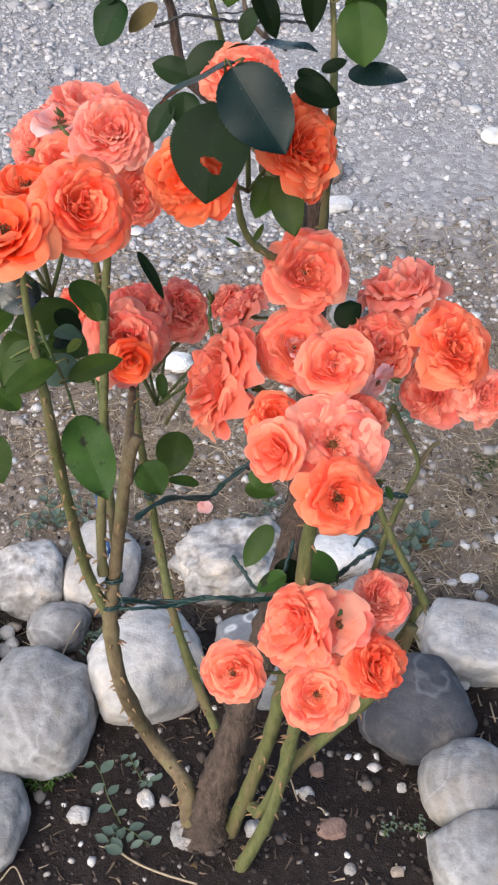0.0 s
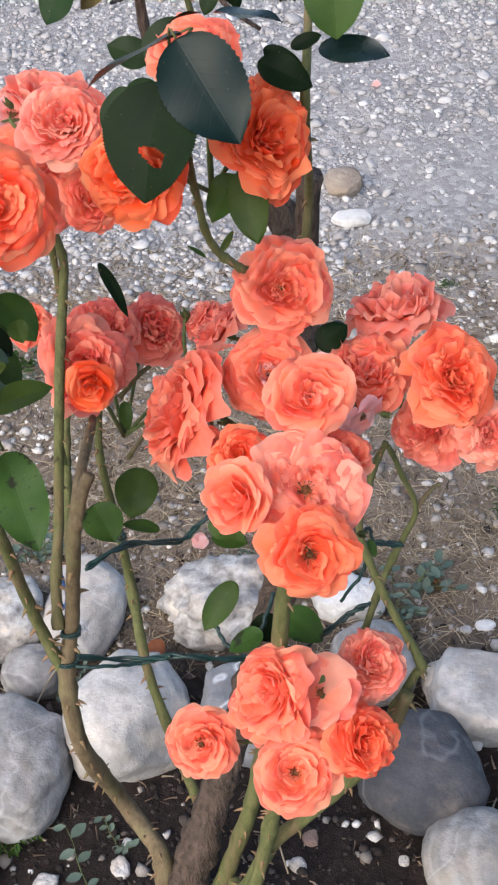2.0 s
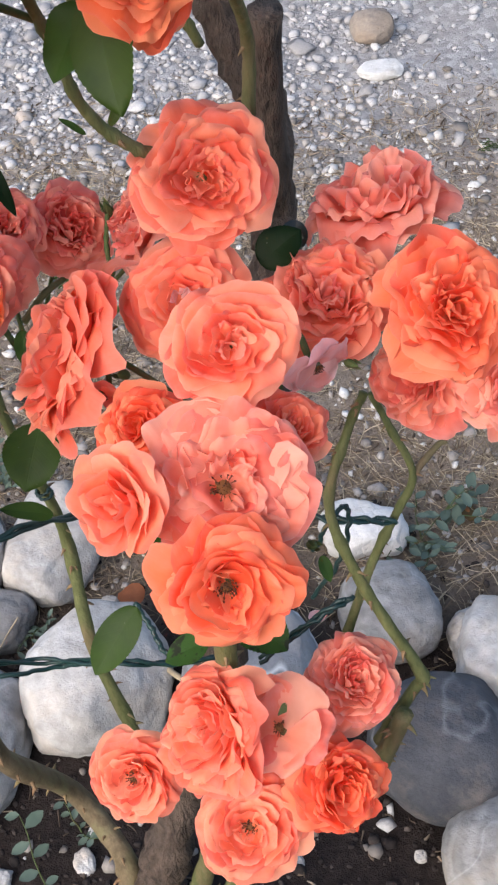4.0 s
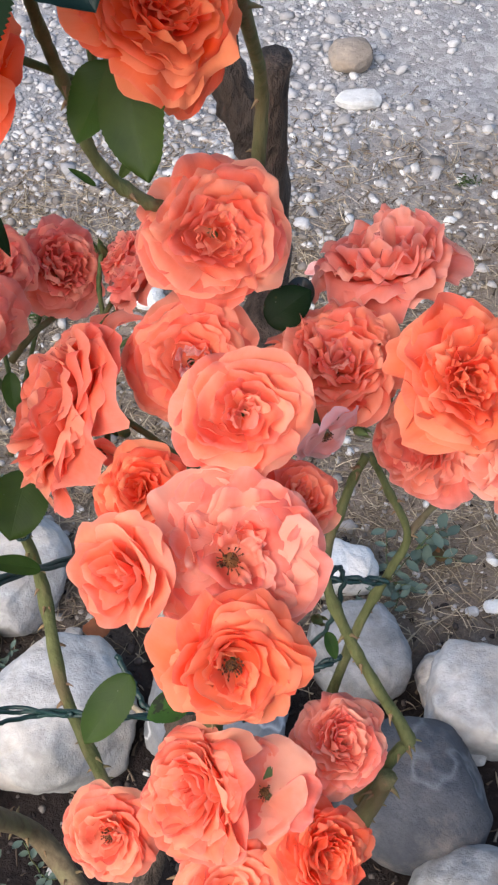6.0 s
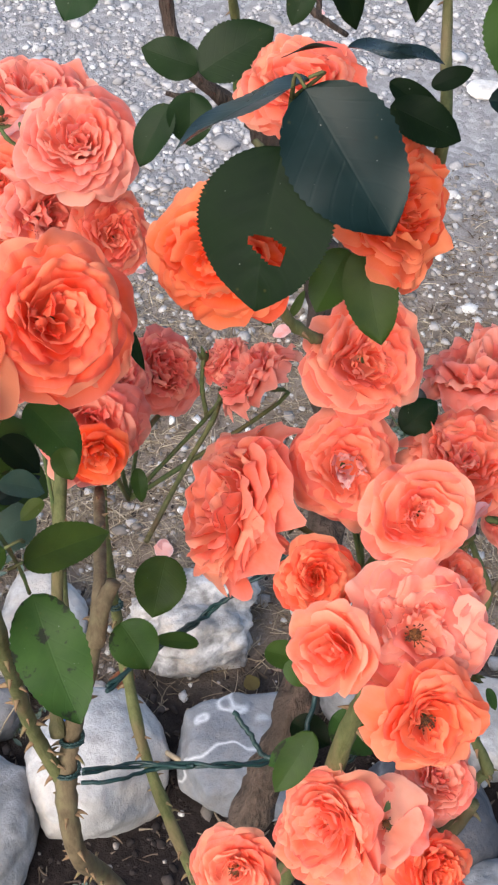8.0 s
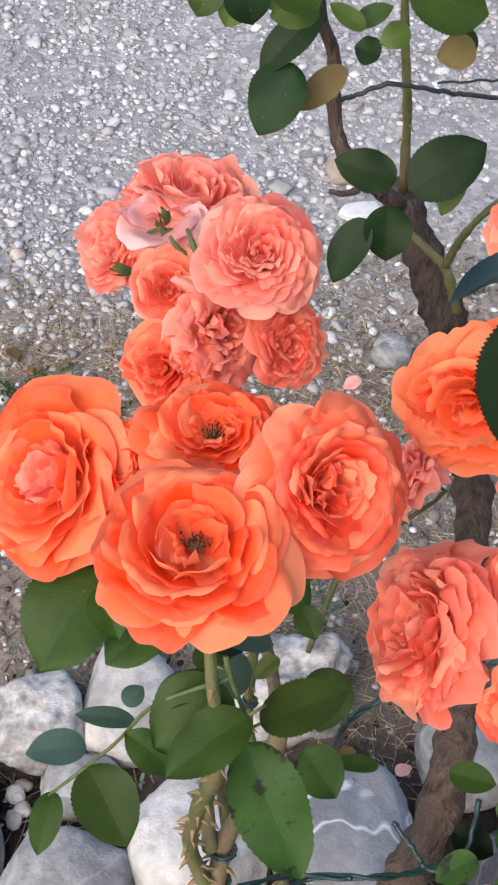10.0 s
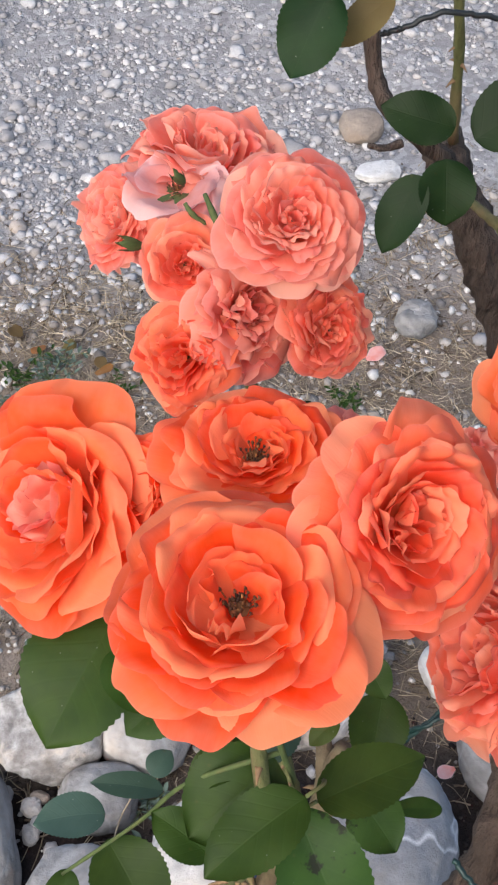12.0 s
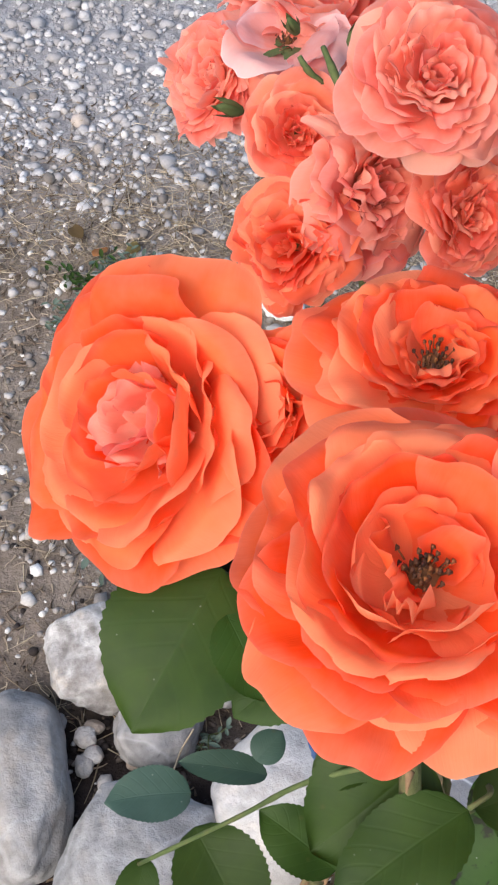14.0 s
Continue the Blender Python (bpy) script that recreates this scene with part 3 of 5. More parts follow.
def stone(place, radii, turn, material, seed, label, square=0.15, lumps=0.12, cuts=2):
    """A worn river stone: a rounded block with a few flattened sides and uneven skin."""
    rng = random.Random(seed)
    verts, faces = BALLS[5]
    planes = [(Vector((rng.gauss(0, 1), rng.gauss(0, 1), rng.gauss(0, 0.7))).normalized(), rng.uniform(0.72, 0.9)) for _ in range(cuts)]
    shift = Vector((rng.uniform(-50, 50), rng.uniform(-50, 50), rng.uniform(-50, 50)))
    done = []
    for v in verts:
        p = Vector(v)
        big = max(abs(p.x), abs(p.y), abs(p.z))
        p = p * mix(1.0, 1.0 / big, square) * mix(1.0, 0.9, square)
        for way, far in planes:
            over = p.dot(way) - far
            if over > 0:
                p -= way * over * 0.75
        n1 = noise.noise(p * 1.3 + shift)
        n2 = noise.noise(p * 3.7 + shift)
        n3 = noise.noise(p * 10 + shift)
        p *= 1 + lumps * n1 + lumps * 0.42 * n2 + lumps * 0.2 * n3
        done.append((p.x * radii[0], p.y * radii[1], p.z * radii[2]))
    me = mesh_of("stone", done, faces, material)
    ob = piece("stone", me, None, pose(*place, turn[0], turn[1], turn[2]))
    return tagged(ob, label, "stone", "stones round the rose bed")


def scatter(name, places, sizes, detail, material, flat=0.6, seed=3, sink=0.25):
    """Many small stones in one mesh."""
    rng = np.random.default_rng(seed)
    verts, faces = BALLS[detail]
    faces = np.array(faces)
    n, k = len(places), len(verts)
    shape = verts[None] * (1 + 0.22 * rng.standard_normal((n, k, 1)).clip(-1.5, 1.5))
    shape = shape * (sizes[:, None, None] * np.stack([rng.uniform(0.75, 1.35, n), rng.uniform(0.75, 1.2, n), rng.uniform(0.7, 1.2, n) * flat], -1)[:, None])
    a, b = rng.uniform(0, 6.283, n), rng.normal(0, 0.25, n)
    x, y, z = shape[..., 0], shape[..., 1], shape[..., 2]
    y, z = y * np.cos(b)[:, None] - z * np.sin(b)[:, None], y * np.sin(b)[:, None] + z * np.cos(b)[:, None]
    x, y = x * np.cos(a)[:, None] - y * np.sin(a)[:, None], x * np.sin(a)[:, None] + y * np.cos(a)[:, None]
    at = np.stack([x, y, z], -1) + places[:, None] + np.array([0, 0, 1.0]) * (sizes * flat * (1 - 2 * sink))[:, None, None]
    me = bpy.data.meshes.new(name)
    me.vertices.add(n * k)
    me.vertices.foreach_set("co", at.astype(np.float32).ravel())
    loops = (faces[None] + (np.arange(n) * k)[:, None, None]).ravel()
    me.loops.add(len(loops))
    me.loops.foreach_set("vertex_index", loops.astype(np.int32))
    m = len(loops) // 3
    me.polygons.add(m)
    me.polygons.foreach_set("loop_start", np.arange(m, dtype=np.int32) * 3)
    me.polygons.foreach_set("use_smooth", np.ones(m, dtype=bool))
    me.update(calc_edges=True)
    me.validate()
    me.materials.append(material)
    return new(name, me)


def blades(name, places, lengths, wide, material, seed, rise=0.3):
    """Many thin dry stalks lying about, in one mesh: bent three-sided straws."""
    rng = np.random.default_rng(seed)
    verts, faces = [], []
    for p, length in zip(places, lengths):
        a, lift, curl = rng.uniform(0, 6.283), abs(rng.normal(0, rise)), rng.normal(0, 0.6)
        c = np.array(p) + (0, 0, 0.002)
        w = wide * rng.uniform(0.6, 1.5)
        n = len(verts)
        for i in range(4):
            t = i / 3
            side = np.array([-math.sin(a), math.cos(a), 0]) * w * (1 - 0.7 * t)
            verts += [c - side, c + side, c + (0, 0, w * (1 - 0.7 * t) * 1.2)]
            a += curl / 3
            c = c + np.array([math.cos(a) * math.cos(lift), math.sin(a) * math.cos(lift), math.sin(lift)]) * length / 3
            lift -= rng.uniform(0.0, 0.5) * lift * 1.5
        for i in range(3):
            for q in range(3):
                faces.append((n + 3 * i + q, n + 3 * i + (q + 1) % 3, n + 3 * i + 3 + (q + 1) % 3, n + 3 * i + 3 + q))
    return new(name, mesh_of(name, verts, faces, material))


def land(x, y):
    """The height of the ground."""
    h = 0.016 * noise.noise(Vector((x * 1.7, y * 1.7, 0.3))) + 0.007 * noise.noise(Vector((x * 7, y * 7, 1.3)))
    bed = ease((1.25 - y) / 0.25)
    h += 0.005 * noise.noise(Vector((x * 26, y * 26, 2.0))) * (0.5 + bed)
    return h - 0.004


def strand(points, radius, material, parent, k, count, seed):
    """One wire of a twisted pair that follows a few points."""
    rng, radius = random.Random(seed + k), radius * 1.3
    line = smooth_line(points, 9)
    rows = []
    for i, p in enumerate(line):
        a = i * 0.45 + k * 6.283 / count
        off = radius * (1.05 if count > 1 else 0.0)
        rows.append((p[0] + 0.0012 * rng.uniform(-1, 1), p[1] + off * math.cos(a), p[2] + off * math.sin(a) + 0.0008 * rng.uniform(-1, 1), radius))
    verts, faces, _ = tube(rows, 6, 2, 0.12, seed)
    return piece("strand", mesh_of("strand", verts, faces, material), parent)


def fallen_petal(place, wide, material, seed, label, name="fallen_petal", category="petal", group="petals shed by the roses"):
    rng = random.Random(seed)
    verts, faces, uvs = petal(1.0, 0.25, 0.5, rng, 0.4, 0.06, (9, 8))
    low = min(v[2] for v in verts)
    me = mesh_of(name, [((v[0] - 0.5) * wide * 0.9, v[1] * wide * 0.75, (v[2] - low) * wide * 0.6) for v in verts], faces, material, uvs)
    ob = piece(name, me, None, pose(*place, rng.uniform(-12, 12), rng.uniform(-12, 12), rng.uniform(0, 360)))
    return tagged(ob, label, category, group)


def dry_stick(points, label, seed):
    """A thin dead stalk lying on the ground."""
    verts, faces, _ = tube(points, 6, 6, 0.25, seed, 0.3)
    return tagged(piece("dry_stick", mesh_of("dry_stick", verts, faces, straw_dry)), label, "stick", "dead stalks on the bed")


def weed(place, tall, stems, material, seed, label, slim=0.3, leaflets=6):
    """A small weed: thin stems with pairs of little leaves."""
    rng = random.Random(seed)
    plant = thing("weed", place, label, "weed")
    for _ in range(stems):
        a, lean = rng.uniform(0, 6.3), rng.uniform(0.5, 1.5)
        rows, p = [], Vector(place) - UP * 0.004
        way = Vector((math.cos(a) * lean, math.sin(a) * lean, 1)).normalized()
        size = tall * rng.uniform(0.55, 1.1)
        for i in range(5):
            rows.append((*p, 0.0008 * (1.2 - i * 0.15)))
            p = p + way * size / 4
            way = (way + Vector((rng.uniform(-0.3, 0.3), rng.uniform(-0.3, 0.3), -0.22))).normalized()
        tv, tf, line = tube(rows, 4, 3)
        piece("stem", mesh_of("stem", tv, tf, stalk_green), plant)
        for i in range(leaflets):
            q = Vector(line[min(len(line) - 1, 2 + i * (len(line) - 3) // max(1, leaflets - 1))][:3])
            b = a + (1.3 if i % 2 else -1.3) + rng.uniform(-0.5, 0.5)
            long = tall * rng.uniform(0.16, 0.3)
            tip = q + Vector((math.cos(b), math.sin(b), rng.uniform(-0.2, 0.5))).normalized() * long
            verts, faces = [], []
            ahead = (tip - q).normalized()
            side = ahead.cross(UP).normalized()
            for t, w in ((0.0, 0.1), (0.3, 0.9), (0.6, 1.0), (0.85, 0.6), (1.0, 0.05)):
                c = q + (tip - q) * t - UP * 0.15 * long * t * t
                verts += [c - side * w * slim * long + UP * 0.001, c - UP * 0.0008, c + side * w * slim * long + UP * 0.001]
            for j in range(4):
                n = 3 * j
                faces += [(n, n + 1, n + 4, n + 3), (n + 1, n + 2, n + 5, n + 4)]
            piece("leaflet", mesh_of("leaflet", verts, faces, material, [(0.5, 0.5)] * len(verts)), plant)
    return plant


def bud_tip(parent, place, way, size, seed):
    """A closed green bud or the bare calyx of a shed bloom."""
    rng = random.Random(seed)
    m = frame_of(way, place)
    verts, faces, _ = tube([(0, 0, -size, size * 0.18), (0, 0, -size * 0.6, size * 0.42), (0, 0, 0, size * 0.46), (0, 0, size * 0.7, size * 0.25), (0, 0, size * 1.1, size * 0.05)], 9, 3, 0.1, seed)
    for k in range(5):
        a = k * 1.2566 + rng.uniform(-0.2, 0.2)
        ahead, across = Vector((math.cos(a), math.sin(a), 0)), Vector((-math.sin(a), math.cos(a), 0))
        n = len(verts)
        for t, w, r in ((0.0, 0.22, 0.45), (0.5, 0.2, 0.52), (1.0, 0.02, 0.4)):
            c = ahead * size * (r + 0.25 * t * rng.random()) + UP * size * (-0.3 + 1.5 * t)
            verts += [c - across * w * size, c + across * w * size]
        faces += [(n, n + 1, n + 3, n + 2), (n + 2, n + 3, n + 5, n + 4)]
    return piece("bud", mesh_of("bud", verts, faces, stalk_green), parent, m, "closed green bud")

# ---- ground ----
xs = np.concatenate([[-70, -30, -12, -6, -3.5, -2.3], np.linspace(-1.5, 1.7, 230), [2.4, 3.5, 6, 12, 30, 70]])
ys = np.concatenate([[-60, -25, -10, -4, -1.5, -0.3], np.linspace(0.4, 4.6, 300), [5.2, 6.5, 9, 14, 30, 80]])
verts = [(x, y, land(x, y) if abs(x) < 3 and 0 < y < 6 else 0.0) for y in ys for x in xs]
faces = [(j * len(xs) + i, j * len(xs) + i + 1, (j + 1) * len(xs) + i + 1, (j + 1) * len(xs) + i) for j in range(len(ys) - 1) for i in range(len(xs) - 1)]
ground = new("ground", mesh_of("ground", verts, faces, earth))
tagged(ground, "dark bed soil turning to dry trodden earth and grey gravel", "ground", kind="structure")

rng = np.random.default_rng(11)


def spread_over(count, x0, x1, y0, y1, density):
    """Places on the ground, kept where density(x, y) allows."""
    x, y = rng.uniform(x0, x1, count), rng.uniform(y0, y1, count)
    mx, hx = (x0 + x1) / 2, (x1 - x0) / 2
    keep = rng.uniform(0, 1, count) < np.array([density(a, b) * ease((1 - abs(a - mx) / hx) / 0.25) * ease((y1 - b) / (0.2 * (y1 - y0))) for a, b in zip(x, y)])
    return np.array([(a, b, land(a, b)) for a, b in zip(x[keep], y[keep])])


def path_gravel(x, y):
    patch = 0.5 + 0.9 * noise.noise(Vector((x * 2.1, y * 2.1, 5.0)))
    thin = 1 - 0.85 * ease((x - 0.05) / 0.3) * ease((3.1 - y) / 0.5)
    return ease((y - 1.95) / 0.45) * min(1.0, max(0.12, patch + 0.35)) * thin


p = spread_over(56000, -1.3, 1.4, 1.8, 4.8, path_gravel)
tagged(scatter("gravel", p, np.exp(rng.normal(-5.42, 0.42, len(p))).clip(0.0022, 0.014), 1, gravel_stone, 0.6, 5), "loose pale grey gravel trodden into the path", "gravel", kind="stuff")
p = spread_over(2200, -1.6, 1.8, 1.9, 5.0, path_gravel)
tagged(scatter("coarse_gravel", p, np.exp(rng.normal(-4.6, 0.3, len(p))).clip(0.008, 0.026), 2, gravel_stone, 0.55, 6, 0.3), "rounded grey and white pebbles on the path", "gravel", kind="stuff")
p = spread_over(38000, -1.1, 1.2, 0.5, 2.6, lambda x, y: 0.07 + 0.55 * ease((y - 1.25) / 0.4))
tagged(scatter("loose_pebbles", p, np.exp(rng.normal(-5.65, 0.5, len(p))).clip(0.0015, 0.012), 1, verge_stone, 0.65, 7, 0.3), "small pebbles scattered on earth and dry grass", "pebbles", kind="stuff")
p = spread_over(14000, -1.0, 1.1, 0.4, 1.8, lambda x, y: 1 - 0.8 * ease((y - 1.2) / 0.3))
tagged(scatter("soil_clods", p, np.exp(rng.normal(-5.9, 0.45, len(p))).clip(0.001, 0.008), 1, soil_clod, 0.75, 8, 0.3), "crumbled dark brown soil of the rose bed", "soil", kind="stuff")
p = spread_over(62000, -1.1, 1.25, 1.1, 2.7, lambda x, y: ease((y - 1.2) / 0.35) * ease((2.55 - y) / 0.5) * min(1.0, max(0.1, 0.55 + 1.1 * noise.noise(Vector((x * 3, y * 3, 9.0))))))
tagged(blades("dry_grass", p, rng.uniform(0.008, 0.05, len(p)), 0.0007, straw_dry, 12), "withered straw-coloured grass lying on the verge", "dry grass", kind="stuff")

p = spread_over(24000, -1.1, 1.2, 0.6, 2.6, lambda x, y: 0.2 + 0.6 * ease((y - 1.2) / 0.4))
tagged(blades("plant_litter", p, rng.uniform(0.005, 0.022, len(p)), 0.0016, soil_litter, 14, 0.15), "brown scraps of dead leaves and twigs", "litter", kind="stuff")

# ---- stones round the bed ----
stone((-0.342, 1.389, 0.026), (0.069, 0.07, 0.052), (0, 0, 10), stone_rough, 101, "white speckled river stone lying on dry earth", 0.3, 0.12, 3)
stone((-0.219, 1.411, 0.023), (0.061, 0.091, 0.046), (0, 0, -8), stone_white, 102, "upright white limestone half sunk in the earth", 0.3, 0.1, 3)
stone((-0.018, 1.429, 0.028), (0.096, 0.074, 0.055), (0, 0, 5), stone_rough, 103, "rough pitted grey and white stone on the bed's edge", 0.35, 0.32, 4)
stone((-0.277, 1.297, 0.016), (0.053, 0.043, 0.032), (0, 0, 5), stone_grey, 104, "small dull grey stone between larger ones", 0.15, 0.12, 2)
stone((-0.14, 1.21, 0.035), (0.093, 0.092, 0.069), (0, 0, 15), stone_white, 105, "large pale stone with a flat worn top", 0.25, 0.1, 3)
stone((-0.284, 1.13, 0.033), (0.087, 0.105, 0.065), (0, 0, -10), stone_grey, 106, "big rounded grey stone with fine white veins", 0.2, 0.1, 2)
stone((-0.328, 0.967, 0.018), (0.049, 0.081, 0.037), (0, 0, 0), stone_grey, 107, "grey stone at the edge of the rose bed", 0.1, 0.12, 2)
stone((0.265, 1.135, 0.032), (0.089, 0.085, 0.064), (0, 0, -28), stone_blue, 108, "smooth dark blue-grey river stone", 0.1, 0.08, 1)
stone((0.354, 1.25, 0.026), (0.079, 0.068, 0.051), (0, 0, -15), stone_white, 109, "angular whitish stone with a broken face", 0.4, 0.12, 4)
stone((0.323, 1.012, 0.026), (0.07, 0.069, 0.052), (0, 0, -20), stone_grey, 110, "egg-shaped pale grey pebble stone", 0.05, 0.06, 1)
stone((0.327, 0.897, 0.025), (0.074, 0.066, 0.049), (0, 0, 20), stone_grey, 111, "grey stone with a white vein", 0.35, 0.08, 3)
stone((0.186, 1.442, 0.014), (0.042, 0.036, 0.027), (0, 0, 0), stone_chalk, 112, "flat white stone behind the canes", 0.2, 0.12, 2)
stone((0.205, 1.315, 0.023), (0.062, 0.068, 0.046), (0, 0, 20), stone_grey, 113, "smooth grey stone behind the flowering canes", 0.15, 0.08, 1)
stone((0.313, 1.284, 0.015), (0.04, 0.045, 0.03), (0, 0, 0), stone_rough, 114, "small pale stone beside the dark stone", 0.15, 0.12, 2)
stone((0.043, 1.214, 0.031), (0.084, 0.083, 0.063), (0, 0, 12), stone_slate, 115, "blue-grey stone with a white quartz vein", 0.3, 0.1, 3)
stone((0.161, 1.444, 0.015), (0.047, 0.04, 0.03), (0, 0, 0), stone_chalk, 116, "white stone beyond the trunk", 0.2, 0.12, 2)
stone((0.606, 2.774, 0.007), (0.047, 0.034, 0.014), (0, 0, 0), stone_chalk, 117, "pale stone on the gravel path", 0.2, 0.12, 2)
stone((0.182, 2.623, 0.014), (0.042, 0.038, 0.029), (0, 0, 0), stone_tan, 118, "rounded brownish stone on the gravel", 0.2, 0.12, 2)
stone((0.195, 2.491, 0.005), (0.045, 0.027, 0.011), (0, 0, 10), stone_chalk, 119, "flat white stone on the gravel", 0.4, 0.08, 3)
stone((0.208, 2.096, 0.012), (0.032, 0.032, 0.024), (0, 0, 0), stone_grey, 120, "grey pebble in the dry grass", 0.1, 0.12, 2)
stone((0.205, 2.083, 0.011), (0.034, 0.029, 0.022), (0, 0, 0), stone_grey, 121, "grey rounded pebble on the dry verge", 0.1, 0.12, 2)
stone((-0.068, 0.948, 0.007), (0.018, 0.021, 0.014), (0, 0, 0), stone_white, 122, "small white stone at the foot of the bush", 0.2, 0.2, 2)
stone((-0.214, 0.981, 0.005), (0.016, 0.014, 0.01), (0, 0, 0), stone_white, 123, "small white pebble on dark soil", 0.2, 0.2, 2)
stone((-0.124, 1.944, 0.008), (0.033, 0.021, 0.016), (0, 0, 0), stone_chalk, 124, "white stone in the dry grass", 0.2, 0.2, 2)
stone((-0.426, 1.232, 0.022), (0.059, 0.108, 0.044), (0, 0, 8), stone_grey, 125, "dull grey stone beside the white one", 0.25, 0.1, 3)
stone((-0.394, 1.314, 0.004), (0.011, 0.012, 0.008), (0, 0, 0), stone_white, 126, "small tan pebble between stones", 0.1, 0.2, 2)
stone((-0.36, 1.296, 0.005), (0.013, 0.012, 0.009), (0, 0, 0), stone_white, 127, "small tan pebble lying on the soil", 0.1, 0.2, 2)
stone((-0.359, 1.264, 0.004), (0.011, 0.014, 0.008), (0, 0, 0), stone_white, 128, "small rounded pebble on the soil", 0.1, 0.2, 2)
stone((-0.123, 1.003, 0.005), (0.012, 0.016, 0.009), (0, 0, 20), stone_rough, 129, "small angular stone on the dark soil", 0.3, 0.2, 3)
stone((-0.119, 1.04, 0.002), (0.007, 0.007, 0.005), (0, 0, 0), stone_white, 130, "tiny pale pebble by the cane", 0.1, 0.2, 2)
stone((0.134, 0.96, 0.003), (0.02, 0.017, 0.007), (0, 0, 10), stone_clay, 131, "reddish-brown flat stone on the bed", 0.4, 0.2, 3)
stone((0.117, 1.051, 0.004), (0.011, 0.011, 0.008), (0, 0, 0), stone_clay, 132, "small reddish stone in dark soil", 0.3, 0.2, 3)
stone((0.101, 1.013, 0.004), (0.012, 0.011, 0.008), (0, 0, 30), stone_rough, 133, "small pale stone beside the canes", 0.3, 0.2, 3)
stone((0.235, 1.023, 0.003), (0.007, 0.007, 0.005), (0, 0, 0), stone_white, 134, "tiny white pebble on dark soil", 0.2, 0.2, 2)
stone((0.34, 1.197, 0.004), (0.011, 0.01, 0.007), (0, 0, 0), stone_white, 135, "small pale pebble between large stones", 0.1, 0.1, 2)
stone((-0.352, 1.309, 0.003), (0.012, 0.009, 0.007), (0, 0, 0), stone_tan, 136, "tan pebble between white stones", 0.05, 0.1, 2)
stone((-0.35, 1.276, 0.004), (0.011, 0.011, 0.008), (0, 0, 0), stone_white, 137, "round pale pebble between stones", 0.05, 0.1, 2)
stone((-0.306, 1.266, 0.003), (0.009, 0.008, 0.006), (0, 0, 0), stone_tan, 138, "small tan pebble between stones", 0.05, 0.1, 2)
stone((-0.143, 1.337, 0.003), (0.012, 0.009, 0.007), (0, 0, 0), stone_white, 139, "small white pebble behind the canes", 0.1, 0.1, 2)
stone((0.22, 0.896, 0.003), (0.01, 0.008, 0.006), (0, 0, 0), stone_tan, 140, "tan chip of stone on the bed", 0.3, 0.1, 2)
stone((0.157, 0.9, 0.003), (0.009, 0.009, 0.006), (0, 0, 0), stone_grey, 141, "small grey pebble on the bed", 0.1, 0.1, 2)
stone((0.028, 0.957, 0.005), (0.013, 0.014, 0.01), (0, 0, 0), stone_rough, 142, "pale stone at the foot of the green canes", 0.2, 0.2, 2)
stone((0.374, 1.403, 0.003), (0.016, 0.011, 0.005), (0, 0, 0), stone_chalk, 143, "flat white stone in the dry earth", 0.2, 0.1, 2)
stone((0.344, 1.395, 0.003), (0.009, 0.007, 0.005), (0, 0, 0), stone_white, 144, "small white stone in the dry earth", 0.2, 0.1, 2)

# ---- the rose bush ----
bush = thing("rose_bush", (-0.055, 0.94, 0.0), "tall rose bush with coral orange blooms, tied with green wire", "rose bush")
# wood
cane([(-0.042, 0.953, -0.03, 0.026), (-0.0293, 0.956, 0.0662, 0.0225), (-0.0008, 0.968, 0.1896, 0.0185), (0.032, 1, 0.3, 0.0165), (0.075, 1.035, 0.465, 0.016), (0.1, 1.14, 0.58, 0.014), (0.107, 1.27, 0.68, 0.0155)], bark_old, bush, "trunk", seed=145, label='thick old trunk with cracked brown bark', sides=18, rough=0.3, knots=0.5, steps=12)
cane([(0.105, 1.24, 0.655, 0.016), (0.1, 1.33, 0.705, 0.0165), (0.08, 1.345, 0.755, 0.015), (0.061, 1.357, 0.8, 0.0138), (0.042, 1.366, 0.845, 0.0138), (0.036, 1.37, 0.862, 0.0148)], bark_old, bush, "trunk_limb", seed=146, label='sawn-off brown limb', sides=18, rough=0.32, knots=0.4)
cane([(0.107, 1.265, 0.66, 0.014), (0.109, 1.243, 0.77, 0.0125), (0.112, 1.228, 0.869, 0.0122)], bark_old, bush, "pruned_stub", seed=147, label='short pruned stub', sides=10, rough=0.25, knots=0.4)
cane([(-0.046, 0.962, -0.02, 0.0135), (-0.0585, 0.958, 0.05, 0.0122), (-0.0637, 0.9739, 0.1, 0.011), (-0.1096, 1.0132, 0.1533, 0.0102), (-0.1192, 0.94, 0.3691, 0.009), (-0.1227, 0.9469, 0.4757, 0.0083), (-0.112, 0.9694, 0.5448, 0.0072), (-0.0895, 0.94, 0.681, 0.0062), (-0.0814, 0.9655, 0.7339, 0.0048), (-0.0893, 1.081, 0.6984, 0.004)], cane_brown, bush, "cane", seed=148, thorns=44, label='bent brown-green cane')
cane([(-0.1259, 0.9515, 0.4799, 0.0062), (-0.1405, 0.9472, 0.5708, 0.0057), (-0.1344, 0.8905, 0.7406, 0.0052), (-0.1247, 0.8387, 0.8872, 0.0042), (-0.128, 0.8429, 0.9836, 0.0027), (-0.1263, 0.8433, 1.0259, 0.0024)], cane_green, bush, "cane", seed=149, thorns=37)
